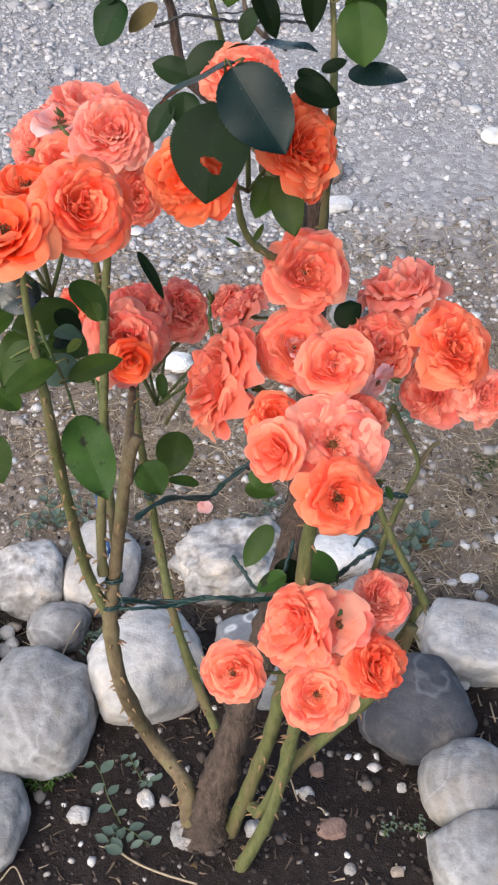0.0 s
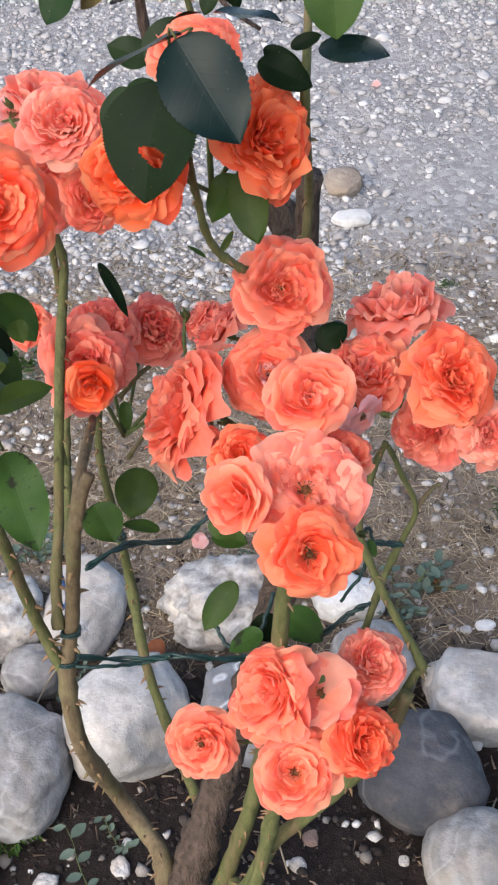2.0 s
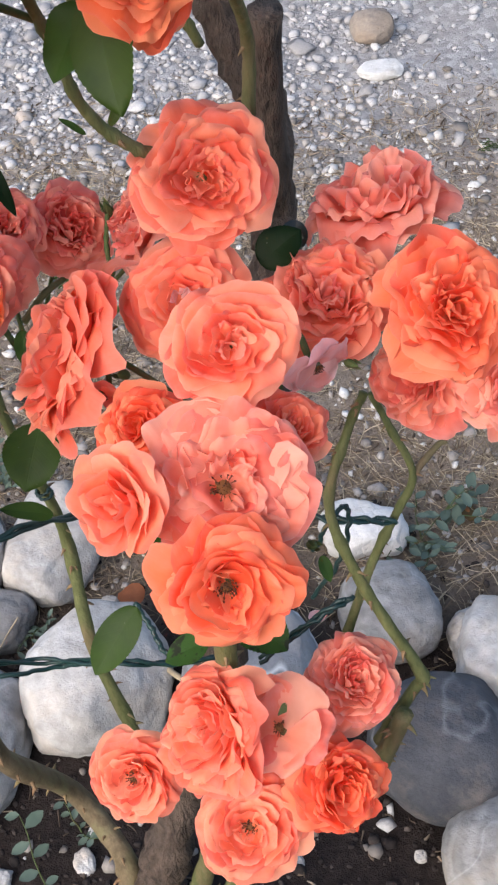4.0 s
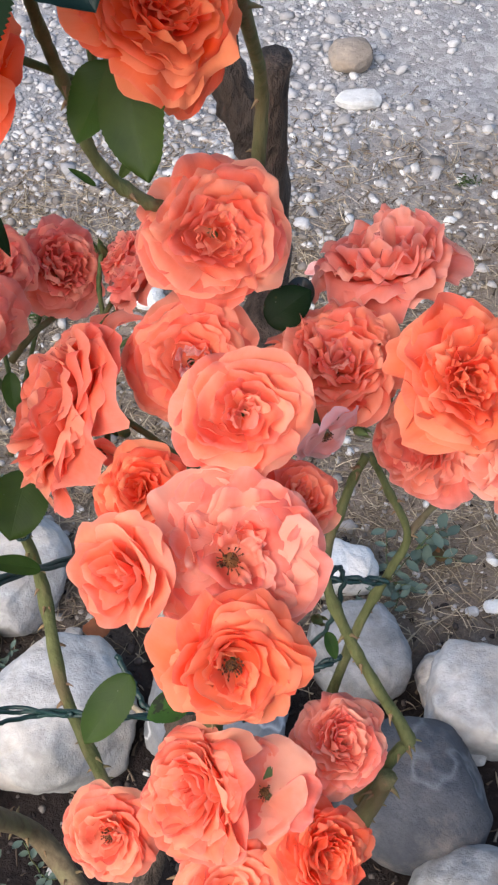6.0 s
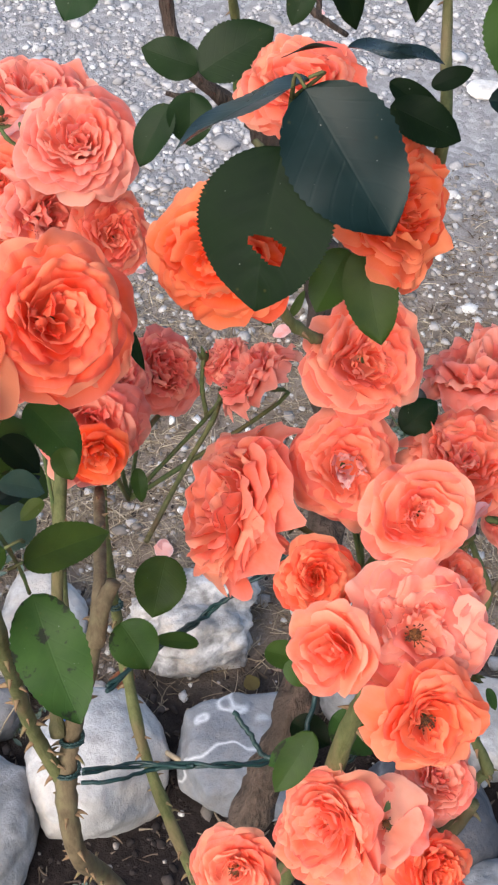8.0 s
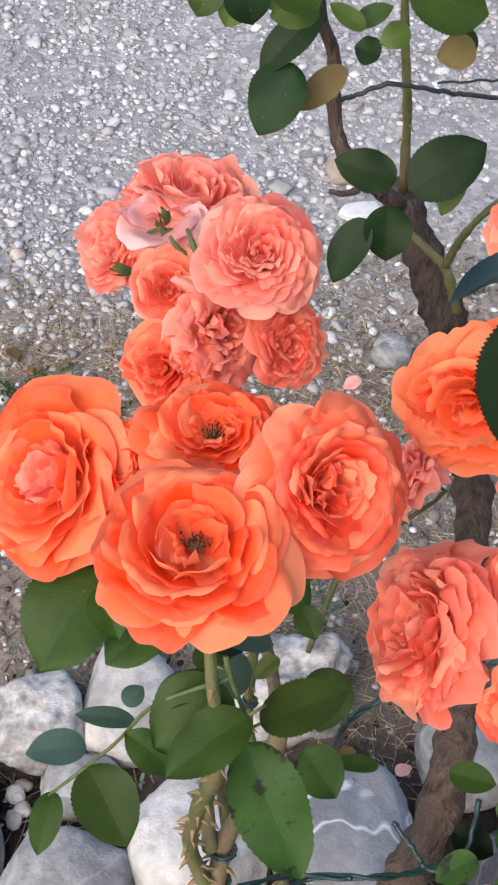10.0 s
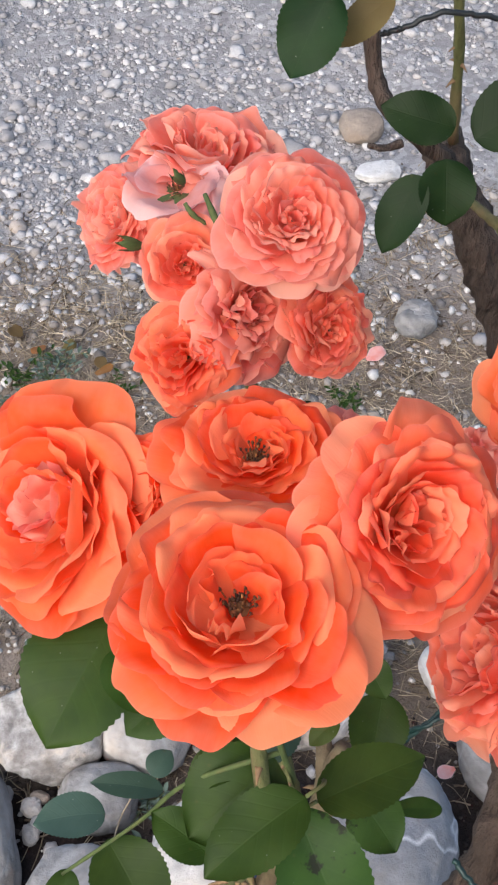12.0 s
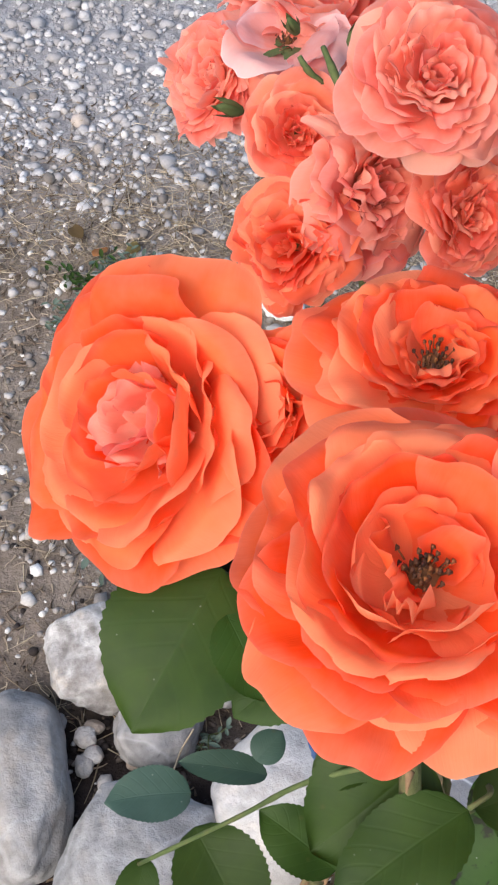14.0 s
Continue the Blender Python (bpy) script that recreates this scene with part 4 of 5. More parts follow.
cane([(-0.126, 0.962, 0.535, 0.0055), (-0.127, 0.99, 0.575, 0.0052), (-0.125, 1.03, 0.615, 0.005), (-0.117, 1.06, 0.709, 0.0047), (-0.115, 1.104, 0.764, 0.0045), (-0.113, 1.137, 0.8, 0.0044), (-0.11, 1.147, 0.83, 0.004), (-0.118, 1.155, 0.87, 0.0034)], cane_green, bush, "cane", seed=150, thorns=18)
cane([(-0.112, 0.972, 0.545, 0.0045), (-0.124, 1.06, 0.585, 0.0043), (-0.131, 1.122, 0.617, 0.0041), (-0.134, 1.168, 0.64, 0.0039), (-0.131, 1.188, 0.674, 0.0037), (-0.132, 1.205, 0.75, 0.0034), (-0.13, 1.19, 0.85, 0.003)], cane_green, bush, "cane", seed=376, thorns=10)
cane([(-0.0137, 1.0027, 0.1556, 0.0065), (-0.0448, 1.0444, 0.2349, 0.006), (-0.0686, 1.0685, 0.3436, 0.0055), (-0.0869, 1.1271, 0.4359, 0.005), (-0.0881, 1.0823, 0.6397, 0.004), (-0.0894, 1.1117, 0.6877, 0.0035)], cane_green, bush, "cane", seed=151, thorns=44)
cane([(-0.012, 0.956, -0.03, 0.0108), (-0.006, 0.953, 0.001, 0.0105), (0.023, 0.944, 0.129, 0.0096), (0.048, 0.934, 0.251, 0.009), (0.065, 0.925, 0.357, 0.0084), (0.084, 0.908, 0.54, 0.0075), (0.0924, 0.896, 0.6616, 0.007), (0.0994, 0.8857, 0.7204, 0.006)], cane_green, bush, "cane", seed=152, thorns=27)
cane([(0.002, 0.906, -0.03, 0.009), (0.01, 0.904, 0.0, 0.0088), (0.049, 0.899, 0.136, 0.0082), (0.072, 0.895, 0.279, 0.0075), (0.084, 0.89, 0.37, 0.0068), (0.1, 0.895, 0.44, 0.005)], cane_green, bush, "cane", seed=153, thorns=22)
cane([(0.026, 0.935, 0.105, 0.0079), (0.042, 0.918, 0.125, 0.0079), (0.074, 0.915, 0.226, 0.0079), (0.114, 0.915, 0.29, 0.0077), (0.158, 0.915, 0.364, 0.0075), (0.19, 0.915, 0.435, 0.0070), (0.2061, 0.9147, 0.5043, 0.0066)], cane_green, bush, "cane", seed=154, thorns=37)
cane([(0.1887, 0.9249, 0.4446, 0.0049), (0.2134, 0.9338, 0.5067, 0.0046), (0.2181, 0.9349, 0.5248, 0.0043), (0.1906, 0.9396, 0.5901, 0.0037), (0.1694, 0.9468, 0.6421, 0.0034), (0.1563, 0.9593, 0.6881, 0.0032), (0.1681, 0.9809, 0.7309, 0.0029), (0.1784, 0.9917, 0.7537, 0.0025)], cane_green, bush, "cane", seed=155, rough=0.2, knots=0.35, thorns=17)
cane([(0.162, 0.9587, 0.5195, 0.0033), (0.1829, 0.9922, 0.5764, 0.0033), (0.1995, 1.0027, 0.6213, 0.0030), (0.2103, 1.0109, 0.6534, 0.0027), (0.1939, 1.0164, 0.696, 0.0024), (0.1824, 1.0185, 0.7241, 0.0022)], cane_green, bush, "cane", seed=156, rough=0.2, knots=0.35, thorns=6)
cane([(0.2103, 1.0109, 0.6534, 0.0024), (0.2256, 1.0247, 0.6658, 0.0021), (0.2326, 1.0274, 0.6687, 0.0018)], cane_brown, bush, "cane", seed=157)
# blooms
rose(bush, (0.094, 1.024, 0.890), 0.083, (0.16, -0.78, 0.61), "bowl", petal_coral, 158, stem=((0.10, 0.97, 0.74),), label="fresh coral rose fully open")
rose(bush, (0.082, 0.986, 0.831), 0.077, (-0.02, -0.76, 0.65), "bowl", petal_coral, 159, stem=((0.10, 0.97, 0.74),), heart=petal_faded)
rose(bush, (0.114, 0.908, 0.876), 0.066, (0.08, -0.66, 0.75), "cup", petal_coral, 160, stem=((0.10, 0.97, 0.74),), heart=petal_salmon)
rose(bush, (0.158, 0.992, 0.829), 0.080, (0.09, -0.06, 0.99), "loose", petal_coral, 161, stem=((0.10, 0.97, 0.74),), label="ruffled coral rose with a pinkish heart", heart=petal_salmon)
rose(bush, (0.111, 0.856, 0.831), 0.089, (0.1, -0.64, 0.76), "flat", petal_salmon, 162, stem=((0.10, 0.97, 0.74),), label="open salmon rose showing brown stamens")
rose(bush, (0.114, 0.811, 0.811), 0.072, (0.15, -0.88, 0.45), "open", petal_apricot, 163, stem=((0.10, 0.97, 0.74),), label="bright orange rose with a dark heart")
rose(bush, (0.061, 0.842, 0.838), 0.055, (-0.4, -0.7, 0.6), "bud", petal_coral, 164, stem=((0.10, 0.97, 0.74),))
rose(bush, (0.060, 0.914, 0.808), 0.053, (-0.18, -0.57, 0.8), "full", petal_apricot, 165, stem=((0.10, 0.97, 0.74),))
rose(bush, (0.011, 0.976, 0.808), 0.116, (-0.85, -0.1, 0.5), "full", petal_coral, 166, stem=((0.10, 0.97, 0.74),))
rose(bush, (0.189, 1.069, 0.835), 0.090, (-0.16, 0.23, 0.96), "side", petal_salmon, 167, stem=((0.19, 1.0, 0.76),), label="salmon rose seen from the side on a thin stalk")
rose(bush, (0.224, 0.962, 0.850), 0.081, (0.35, -0.62, 0.7), "full", petal_apricot, 168, stem=((0.19, 1.0, 0.76),))
rose(bush, (0.211, 0.973, 0.786), 0.069, (-0.5, -0.62, 0.6), "loose", petal_salmon, 169, stem=((0.19, 1.0, 0.76),))
rose(bush, (0.257, 0.957, 0.794), 0.056, (0.25, -0.79, 0.56), "loose", petal_salmon, 170, stem=((0.19, 1.0, 0.76),))
rose(bush, (0.142, 0.898, 0.829), 0.047, (0.36, -0.12, 0.93), "cup", petal_coral, 171, stem=((0.12, 0.95, 0.74),))
rose(bush, (0.154, 0.94, 0.829), 0.043, (0.6, -0.78, -0.18), "single", petal_faded, 172, stem=((0.12, 0.95, 0.74),), label="faded half-shed rose among fresh ones")
rose(bush, (0.033, 0.951, 0.796), 0.034, (-0.34, -0.88, -0.32), "single", petal_red, 173, stem=((0.12, 0.95, 0.74),))
rose(bush, (-0.097, 1.116, 0.738), 0.094, (0.16, -0.68, 0.71), "loose", petal_red, 174, stem=((-0.07, 1.12, 0.64),), label="darker coral rose in the shade")
rose(bush, (-0.088, 1.086, 0.735), 0.049, (0.14, -0.93, 0.35), "bud", petal_orange, 175, stem=((-0.07, 1.12, 0.64),))
rose(bush, (-0.083, 1.162, 0.743), 0.069, (0.23, -0.37, 0.9), "side", petal_red, 176, stem=((-0.07, 1.12, 0.64),))
rose(bush, (-0.041, 1.196, 0.714), 0.072, (0.5, -0.5, 0.7), "side", petal_red, 177, stem=((-0.07, 1.12, 0.64),))
rose(bush, (0.009, 1.190, 0.734), 0.045, (-0.7, 0.1, 0.7), "side", petal_red, 178, stem=((-0.07, 1.12, 0.64),))
rose(bush, (0.032, 1.155, 0.748), 0.075, (-0.67, 0.3, 0.68), "side", petal_red, 179, stem=((-0.07, 1.12, 0.64),))
rose(bush, (-0.152, 1.148, 0.759), 0.046, (-0.3, -0.45, 0.84), "side", petal_coral, 377, stem=((-0.128, 1.1, 0.62),))
rose(bush, (0.015, 0.870, 0.484), 0.070, (-0.3, -0.6, 0.72), "open", petal_coral, 180, stem=((0.11, 0.90, 0.44),), label="small coral rose apart from its cluster")
rose(bush, (0.080, 0.860, 0.573), 0.093, (-0.6, -0.48, 0.64), "full", petal_coral, 181, stem=((0.11, 0.90, 0.44),))
rose(bush, (0.124, 0.865, 0.573), 0.068, (-0.03, -0.53, 0.84), "single", petal_salmon, 182, stem=((0.11, 0.90, 0.44),), label="half-shed salmon rose with bare stamens")
rose(bush, (0.171, 0.913, 0.551), 0.068, (0.21, -0.38, 0.9), "full", petal_salmon, 183, stem=((0.11, 0.90, 0.44),))
rose(bush, (0.103, 0.827, 0.507), 0.078, (-0.02, -0.65, 0.76), "open", petal_coral, 184, stem=((0.11, 0.90, 0.44),))
rose(bush, (0.163, 0.848, 0.525), 0.069, (0.45, -0.66, 0.6), "full", petal_apricot, 185, stem=((0.11, 0.90, 0.44),))
rose(bush, (-0.003, 0.929, 1.052), 0.074, (-0.34, -0.87, 0.36), "full", petal_orange, 186, stem=((0.04, 1.02, 0.98),), label="large orange rose behind dark leaves")
rose(bush, (0.085, 0.954, 1.064), 0.082, (0.6, -0.58, 0.55), "full", petal_orange, 187, stem=((0.04, 1.02, 0.98),))
rose(bush, (0.035, 0.988, 1.108), 0.061, (-0.22, -0.46, 0.86), "full", petal_coral, 188, stem=((0.04, 1.02, 0.98),))
rose(bush, (-0.134, 0.835, 1.067), 0.084, (-0.02, -0.17, 0.98), "open", petal_orange, 189, stem=((-0.12, 0.90, 0.96),), label="large bright orange rose wide open", near=True)
rose(bush, (-0.125, 0.900, 1.062), 0.065, (0.02, -0.12, 0.99), "open", petal_orange, 190, stem=((-0.12, 0.90, 0.96),), near=True)
rose(bush, (-0.077, 0.861, 1.070), 0.077, (0.42, -0.62, 0.66), "bowl", petal_apricot, 191, stem=((-0.12, 0.90, 0.96),), near=True)
rose(bush, (-0.202, 0.920, 1.015), 0.096, (-0.58, -0.44, 0.68), "cup", petal_orange, 192, stem=((-0.12, 0.90, 0.96),), heart=petal_salmon, label="orange rose turned aside with pink petal tips", near=True)
rose(bush, (-0.164, 0.911, 1.031), 0.047, (-0.5, -0.45, 0.74), "cup", petal_orange, 193, stem=((-0.12, 0.90, 0.96),), near=True)
rose(bush, (-0.133, 1.260, 0.927), 0.104, (0.02, -0.06, 0.99), "full", petal_salmon, 194, stem=((-0.13, 1.14, 0.865),), near=True)
rose(bush, (-0.187, 1.228, 0.910), 0.068, (-0.65, -0.4, 0.65), "full", petal_salmon, 195, stem=((-0.13, 1.14, 0.865),))
rose(bush, (-0.151, 1.218, 0.939), 0.065, (0.04, -0.02, 1.0), "single", petal_faded, 196, stem=((-0.13, 1.14, 0.865),), label="faded pink rose losing its petals")
rose(bush, (-0.090, 1.145, 0.969), 0.081, (0.13, -0.55, 0.83), "full", petal_salmon, 197, stem=((-0.13, 1.14, 0.865),), near=True)
rose(bush, (-0.147, 1.165, 0.927), 0.052, (0.11, -0.68, 0.72), "cup", petal_coral, 198, stem=((-0.13, 1.14, 0.865),))
rose(bush, (-0.115, 1.138, 0.912), 0.078, (0.55, -0.55, 0.62), "loose", petal_salmon, 199, stem=((-0.13, 1.14, 0.865),), label="drooping salmon rose going pale")
rose(bush, (-0.151, 1.121, 0.897), 0.065, (-0.4, -0.66, 0.63), "full", petal_apricot, 200, stem=((-0.13, 1.14, 0.865),))
rose(bush, (-0.070, 1.124, 0.909), 0.058, (0.35, -0.75, 0.56), "full", petal_coral, 201, stem=((-0.13, 1.14, 0.865),))
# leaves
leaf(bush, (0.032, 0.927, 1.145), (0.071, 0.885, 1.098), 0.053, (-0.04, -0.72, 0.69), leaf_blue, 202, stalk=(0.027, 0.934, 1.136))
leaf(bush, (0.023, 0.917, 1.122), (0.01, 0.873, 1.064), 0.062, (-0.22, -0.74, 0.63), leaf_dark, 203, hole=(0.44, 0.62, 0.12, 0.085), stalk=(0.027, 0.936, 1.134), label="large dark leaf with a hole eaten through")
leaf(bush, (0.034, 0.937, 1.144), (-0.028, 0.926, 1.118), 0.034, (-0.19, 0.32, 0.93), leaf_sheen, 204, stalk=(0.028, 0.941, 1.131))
leaf(bush, (0.069, 0.945, 1.045), (0.078, 0.911, 1.008), 0.028, (-0.18, -0.77, 0.62), leaf_green, 205)
leaf(bush, (0.062, 0.953, 1.036), (0.046, 0.934, 1.01), 0.024, (-0.41, -0.84, 0.35), leaf_green, 206)
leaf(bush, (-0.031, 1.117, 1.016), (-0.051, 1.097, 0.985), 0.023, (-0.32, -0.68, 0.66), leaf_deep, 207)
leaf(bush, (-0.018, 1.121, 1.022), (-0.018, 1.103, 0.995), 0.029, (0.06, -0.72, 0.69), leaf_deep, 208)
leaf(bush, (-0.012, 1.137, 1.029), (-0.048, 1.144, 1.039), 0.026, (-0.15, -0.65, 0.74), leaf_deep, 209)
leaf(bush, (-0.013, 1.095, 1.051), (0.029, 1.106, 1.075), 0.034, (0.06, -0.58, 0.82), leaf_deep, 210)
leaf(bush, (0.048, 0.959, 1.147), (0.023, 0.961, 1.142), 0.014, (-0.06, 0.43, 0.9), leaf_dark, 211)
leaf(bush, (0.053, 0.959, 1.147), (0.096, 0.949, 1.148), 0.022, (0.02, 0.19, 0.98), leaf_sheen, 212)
leaf(bush, (0.124, 0.951, 1.183), (0.129, 0.928, 1.143), 0.037, (-0.06, -0.73, 0.69), leaf_green, 213)
leaf(bush, (0.118, 0.945, 1.129), (0.162, 0.937, 1.13), 0.022, (-0.01, -0.44, 0.9), leaf_sheen, 214)
leaf(bush, (0.082, 1.004, 1.102), (0.113, 0.99, 1.085), 0.017, (0.14, -0.59, 0.8), leaf_dark, 215)
leaf(bush, (-0.037, 1.021, 0.693), (-0.047, 0.984, 0.666), 0.039, (0.13, -0.42, 0.9), leaf_green, 216)
leaf(bush, (-0.066, 0.933, 0.734), (-0.046, 0.906, 0.719), 0.034, (0.16, -0.54, 0.83), leaf_spotted, 217)
leaf(bush, (-0.104, 0.912, 0.965), (-0.076, 0.89, 0.943), 0.026, (0.26, -0.45, 0.86), leaf_green, 218)
leaf(bush, (-0.124, 0.925, 0.925), (-0.102, 0.912, 0.911), 0.019, (0.19, -0.43, 0.88), leaf_dark, 219)
leaf(bush, (-0.122, 0.885, 0.917), (-0.1, 0.898, 0.925), 0.014, (0.09, -0.16, 0.98), leaf_blue, 220)
leaf(bush, (-0.119, 0.882, 0.937), (-0.095, 0.879, 0.934), 0.017, (0.12, -0.16, 0.98), leaf_teal, 221)
leaf(bush, (-0.149, 0.879, 0.962), (-0.178, 0.859, 0.95), 0.028, (-0.1, -0.31, 0.95), leaf_green, 222)
leaf(bush, (-0.18, 0.892, 0.981), (-0.208, 0.85, 0.96), 0.048, (-0.16, -0.36, 0.92), leaf_green, 223)
leaf(bush, (-0.178, 0.862, 1.005), (-0.168, 0.842, 0.994), 0.018, (0.22, -0.5, 0.84), leaf_green, 224)
leaf(bush, (-0.172, 0.905, 0.972), (-0.209, 0.89, 0.963), 0.021, (-0.16, -0.16, 0.97), leaf_dark, 225)
leaf(bush, (-0.104, 0.84, 0.923), (-0.061, 0.852, 0.935), 0.029, (0.03, -0.02, 1), leaf_green, 226, stalk=(-0.109, 0.844, 0.914))
leaf(bush, (-0.11, 0.831, 0.946), (-0.15, 0.807, 0.935), 0.029, (-0.14, -0.17, 0.98), leaf_green, 227, stalk=(-0.102, 0.84, 0.94))
leaf(bush, (-0.146, 0.831, 0.897), (-0.17, 0.848, 0.906), 0.021, (-0.07, -0.13, 0.99), leaf_green, 228)
leaf(bush, (-0.154, 0.844, 0.937), (-0.124, 0.857, 0.944), 0.017, (0.04, -0.11, 0.99), leaf_green, 229)
leaf(bush, (-0.195, 0.872, 0.83), (-0.173, 0.833, 0.812), 0.036, (0.01, -0.23, 0.97), leaf_green, 230)
leaf(bush, (-0.108, 0.868, 0.857), (-0.08, 0.808, 0.816), 0.042, (-0.02, -0.42, 0.91), leaf_spotted, 231, label="green leaf with black rot spots")
leaf(bush, (-0.167, 0.877, 0.866), (-0.199, 0.881, 0.871), 0.013, (-0.03, -0.04, 1), leaf_teal, 233)
leaf(bush, (-0.197, 0.89, 0.82), (-0.231, 0.886, 0.823), 0.023, (0.01, -0.09, 1), leaf_teal, 234)
leaf(bush, (-0.171, 0.869, 0.896), (-0.162, 0.878, 0.9), 0.012, (0.07, -0.19, 0.98), leaf_teal, 235)
leaf(bush, (-0.215, 0.867, 0.812), (-0.223, 0.835, 0.801), 0.018, (0.04, -0.21, 0.98), leaf_green, 236)
leaf(bush, (-0.094, 0.866, 0.941), (-0.106, 0.858, 0.935), 0.010, (-0.09, -0.31, 0.95), leaf_fresh, 237)
cane([(-0.121, 0.8398, 0.9812, 0.0014), (-0.1177, 0.8409, 0.9593, 0.0012), (-0.1095, 0.852, 0.905, 0.0011), (-0.109, 0.867, 0.859, 0.001)], stalk_green, bush, "leaf_rachis", seed=238, sides=6)
cane([(-0.1186, 0.8425, 0.96, 0.0012), (-0.1545, 0.8455, 0.9335, 0.001), (-0.1774, 0.8562, 0.8792, 0.0009), (-0.2174, 0.8648, 0.8113, 0.0009)], stalk_green, bush, "leaf_rachis", seed=239, sides=6)
leaf(bush, (-0.078, 1.147, 0.829), (-0.051, 1.12, 0.788), 0.012, (0.38, -0.7, 0.6), leaf_dark, 240)
leaf(bush, (-0.147, 0.945, 0.879), (-0.181, 0.924, 0.864), 0.038, (0.08, -0.55, 0.83), leaf_green, 241)
leaf(bush, (-0.074, 1.161, 1.091), (-0.094, 1.141, 1.057), 0.033, (-0.2, -0.72, 0.66), leaf_deep, 242)
leaf(bush, (-0.058, 1.173, 1.118), (-0.094, 1.16, 1.086), 0.023, (-0.31, -0.58, 0.75), leaf_deep, 243)
leaf(bush, (-0.042, 1.173, 1.081), (-0.07, 1.164, 1.059), 0.018, (-0.25, -0.78, 0.58), leaf_brown, 244)
leaf(bush, (0.02, 1.115, 1.053), (0.009, 1.101, 1.029), 0.015, (-0.14, -0.67, 0.72), leaf_fresh, 245)
leaf(bush, (-0.118, 1.176, 1.133), (-0.128, 1.167, 1.116), 0.021, (-0.14, -0.78, 0.62), leaf_green, 246)
leaf(bush, (-0.102, 1.175, 1.133), (-0.112, 1.164, 1.111), 0.021, (0.05, -0.79, 0.61), leaf_fresh, 247)
leaf(bush, (-0.062, 1.15, 1.13), (-0.089, 1.145, 1.128), 0.020, (0, -0.76, 0.65), leaf_fresh, 248)
leaf(bush, (0.041, 1.021, 1.202), (0.027, 1.001, 1.156), 0.031, (-0.09, -0.83, 0.55), leaf_green, 249)
leaf(bush, (0.02, 1.127, 1.118), (-0.001, 1.125, 1.115), 0.019, (0.04, -0.75, 0.66), leaf_brown, 250)
leaf(bush, (-0.016, 1.13, 1.128), (-0.032, 1.126, 1.123), 0.015, (0.07, -0.75, 0.66), leaf_fresh, 251)
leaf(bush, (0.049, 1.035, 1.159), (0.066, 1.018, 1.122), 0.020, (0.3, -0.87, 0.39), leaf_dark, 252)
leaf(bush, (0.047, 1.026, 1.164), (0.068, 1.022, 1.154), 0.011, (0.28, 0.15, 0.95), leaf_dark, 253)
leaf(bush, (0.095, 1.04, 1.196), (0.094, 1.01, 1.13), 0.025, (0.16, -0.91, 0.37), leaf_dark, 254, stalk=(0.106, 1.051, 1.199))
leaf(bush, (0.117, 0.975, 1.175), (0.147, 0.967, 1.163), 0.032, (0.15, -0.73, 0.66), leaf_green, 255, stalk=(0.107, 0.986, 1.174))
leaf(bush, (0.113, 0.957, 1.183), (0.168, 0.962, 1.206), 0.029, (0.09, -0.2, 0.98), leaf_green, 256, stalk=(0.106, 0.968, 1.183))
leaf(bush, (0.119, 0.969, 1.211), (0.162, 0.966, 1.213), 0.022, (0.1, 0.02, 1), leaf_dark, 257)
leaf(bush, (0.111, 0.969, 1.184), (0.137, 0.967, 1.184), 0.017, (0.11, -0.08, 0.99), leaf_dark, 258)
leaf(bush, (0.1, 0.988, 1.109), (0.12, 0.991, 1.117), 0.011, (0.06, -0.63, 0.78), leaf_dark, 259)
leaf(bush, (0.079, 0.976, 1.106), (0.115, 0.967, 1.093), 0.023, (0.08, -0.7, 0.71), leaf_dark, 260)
leaf(bush, (-0.021, 1.12, 1.157), (0.022, 1.117, 1.144), 0.036, (0.07, -0.69, 0.72), leaf_green, 261)
leaf(bush, (-0.086, 1.138, 1.161), (-0.065, 1.131, 1.138), 0.031, (0.13, -0.69, 0.71), leaf_green, 262)
leaf(bush, (-0.106, 1.106, 1.169), (-0.1, 1.098, 1.148), 0.025, (0.15, -0.76, 0.63), leaf_deep, 263)
leaf(bush, (-0.106, 0.934, 0.919), (-0.163, 0.917, 0.915), 0.035, (0.06, -0.5, 0.87), leaf_green, 265)
leaf(bush, (-0.132, 0.927, 0.901), (-0.1, 0.919, 0.882), 0.031, (0.26, -0.47, 0.84), leaf_green, 266)
leaf(bush, (-0.12, 0.848, 0.944), (-0.155, 0.825, 0.928), 0.042, (-0.01, -0.55, 0.83), leaf_green, 267)
leaf(bush, (-0.122, 0.868, 0.997), (-0.151, 0.852, 0.985), 0.036, (0.09, -0.43, 0.9), leaf_sheen, 268)
leaf(bush, (-0.107, 0.899, 0.892), (-0.134, 0.883, 0.88), 0.029, (-0.04, -0.55, 0.84), leaf_teal, 269)
leaf(bush, (0.057, 0.843, 0.744), (0.033, 0.815, 0.719), 0.022, (-0.19, -0.66, 0.72), leaf_green, 270)
leaf(bush, (0.038, 0.863, 0.79), (0.058, 0.855, 0.782), 0.017, (0.12, -0.83, 0.55), leaf_green, 271)
leaf(bush, (0.12, 1.011, 0.839), (0.143, 1.022, 0.855), 0.024, (0.05, -0.57, 0.82), leaf_dark, 272)
leaf(bush, (0.032, 0.93, 0.704), (0.062, 0.92, 0.705), 0.021, (-0.05, -0.26, 0.96), leaf_green, 273)
leaf(bush, (0.072, 0.933, 0.569), (0.04, 0.922, 0.558), 0.024, (-0.24, -0.2, 0.95), leaf_spotted, 274)
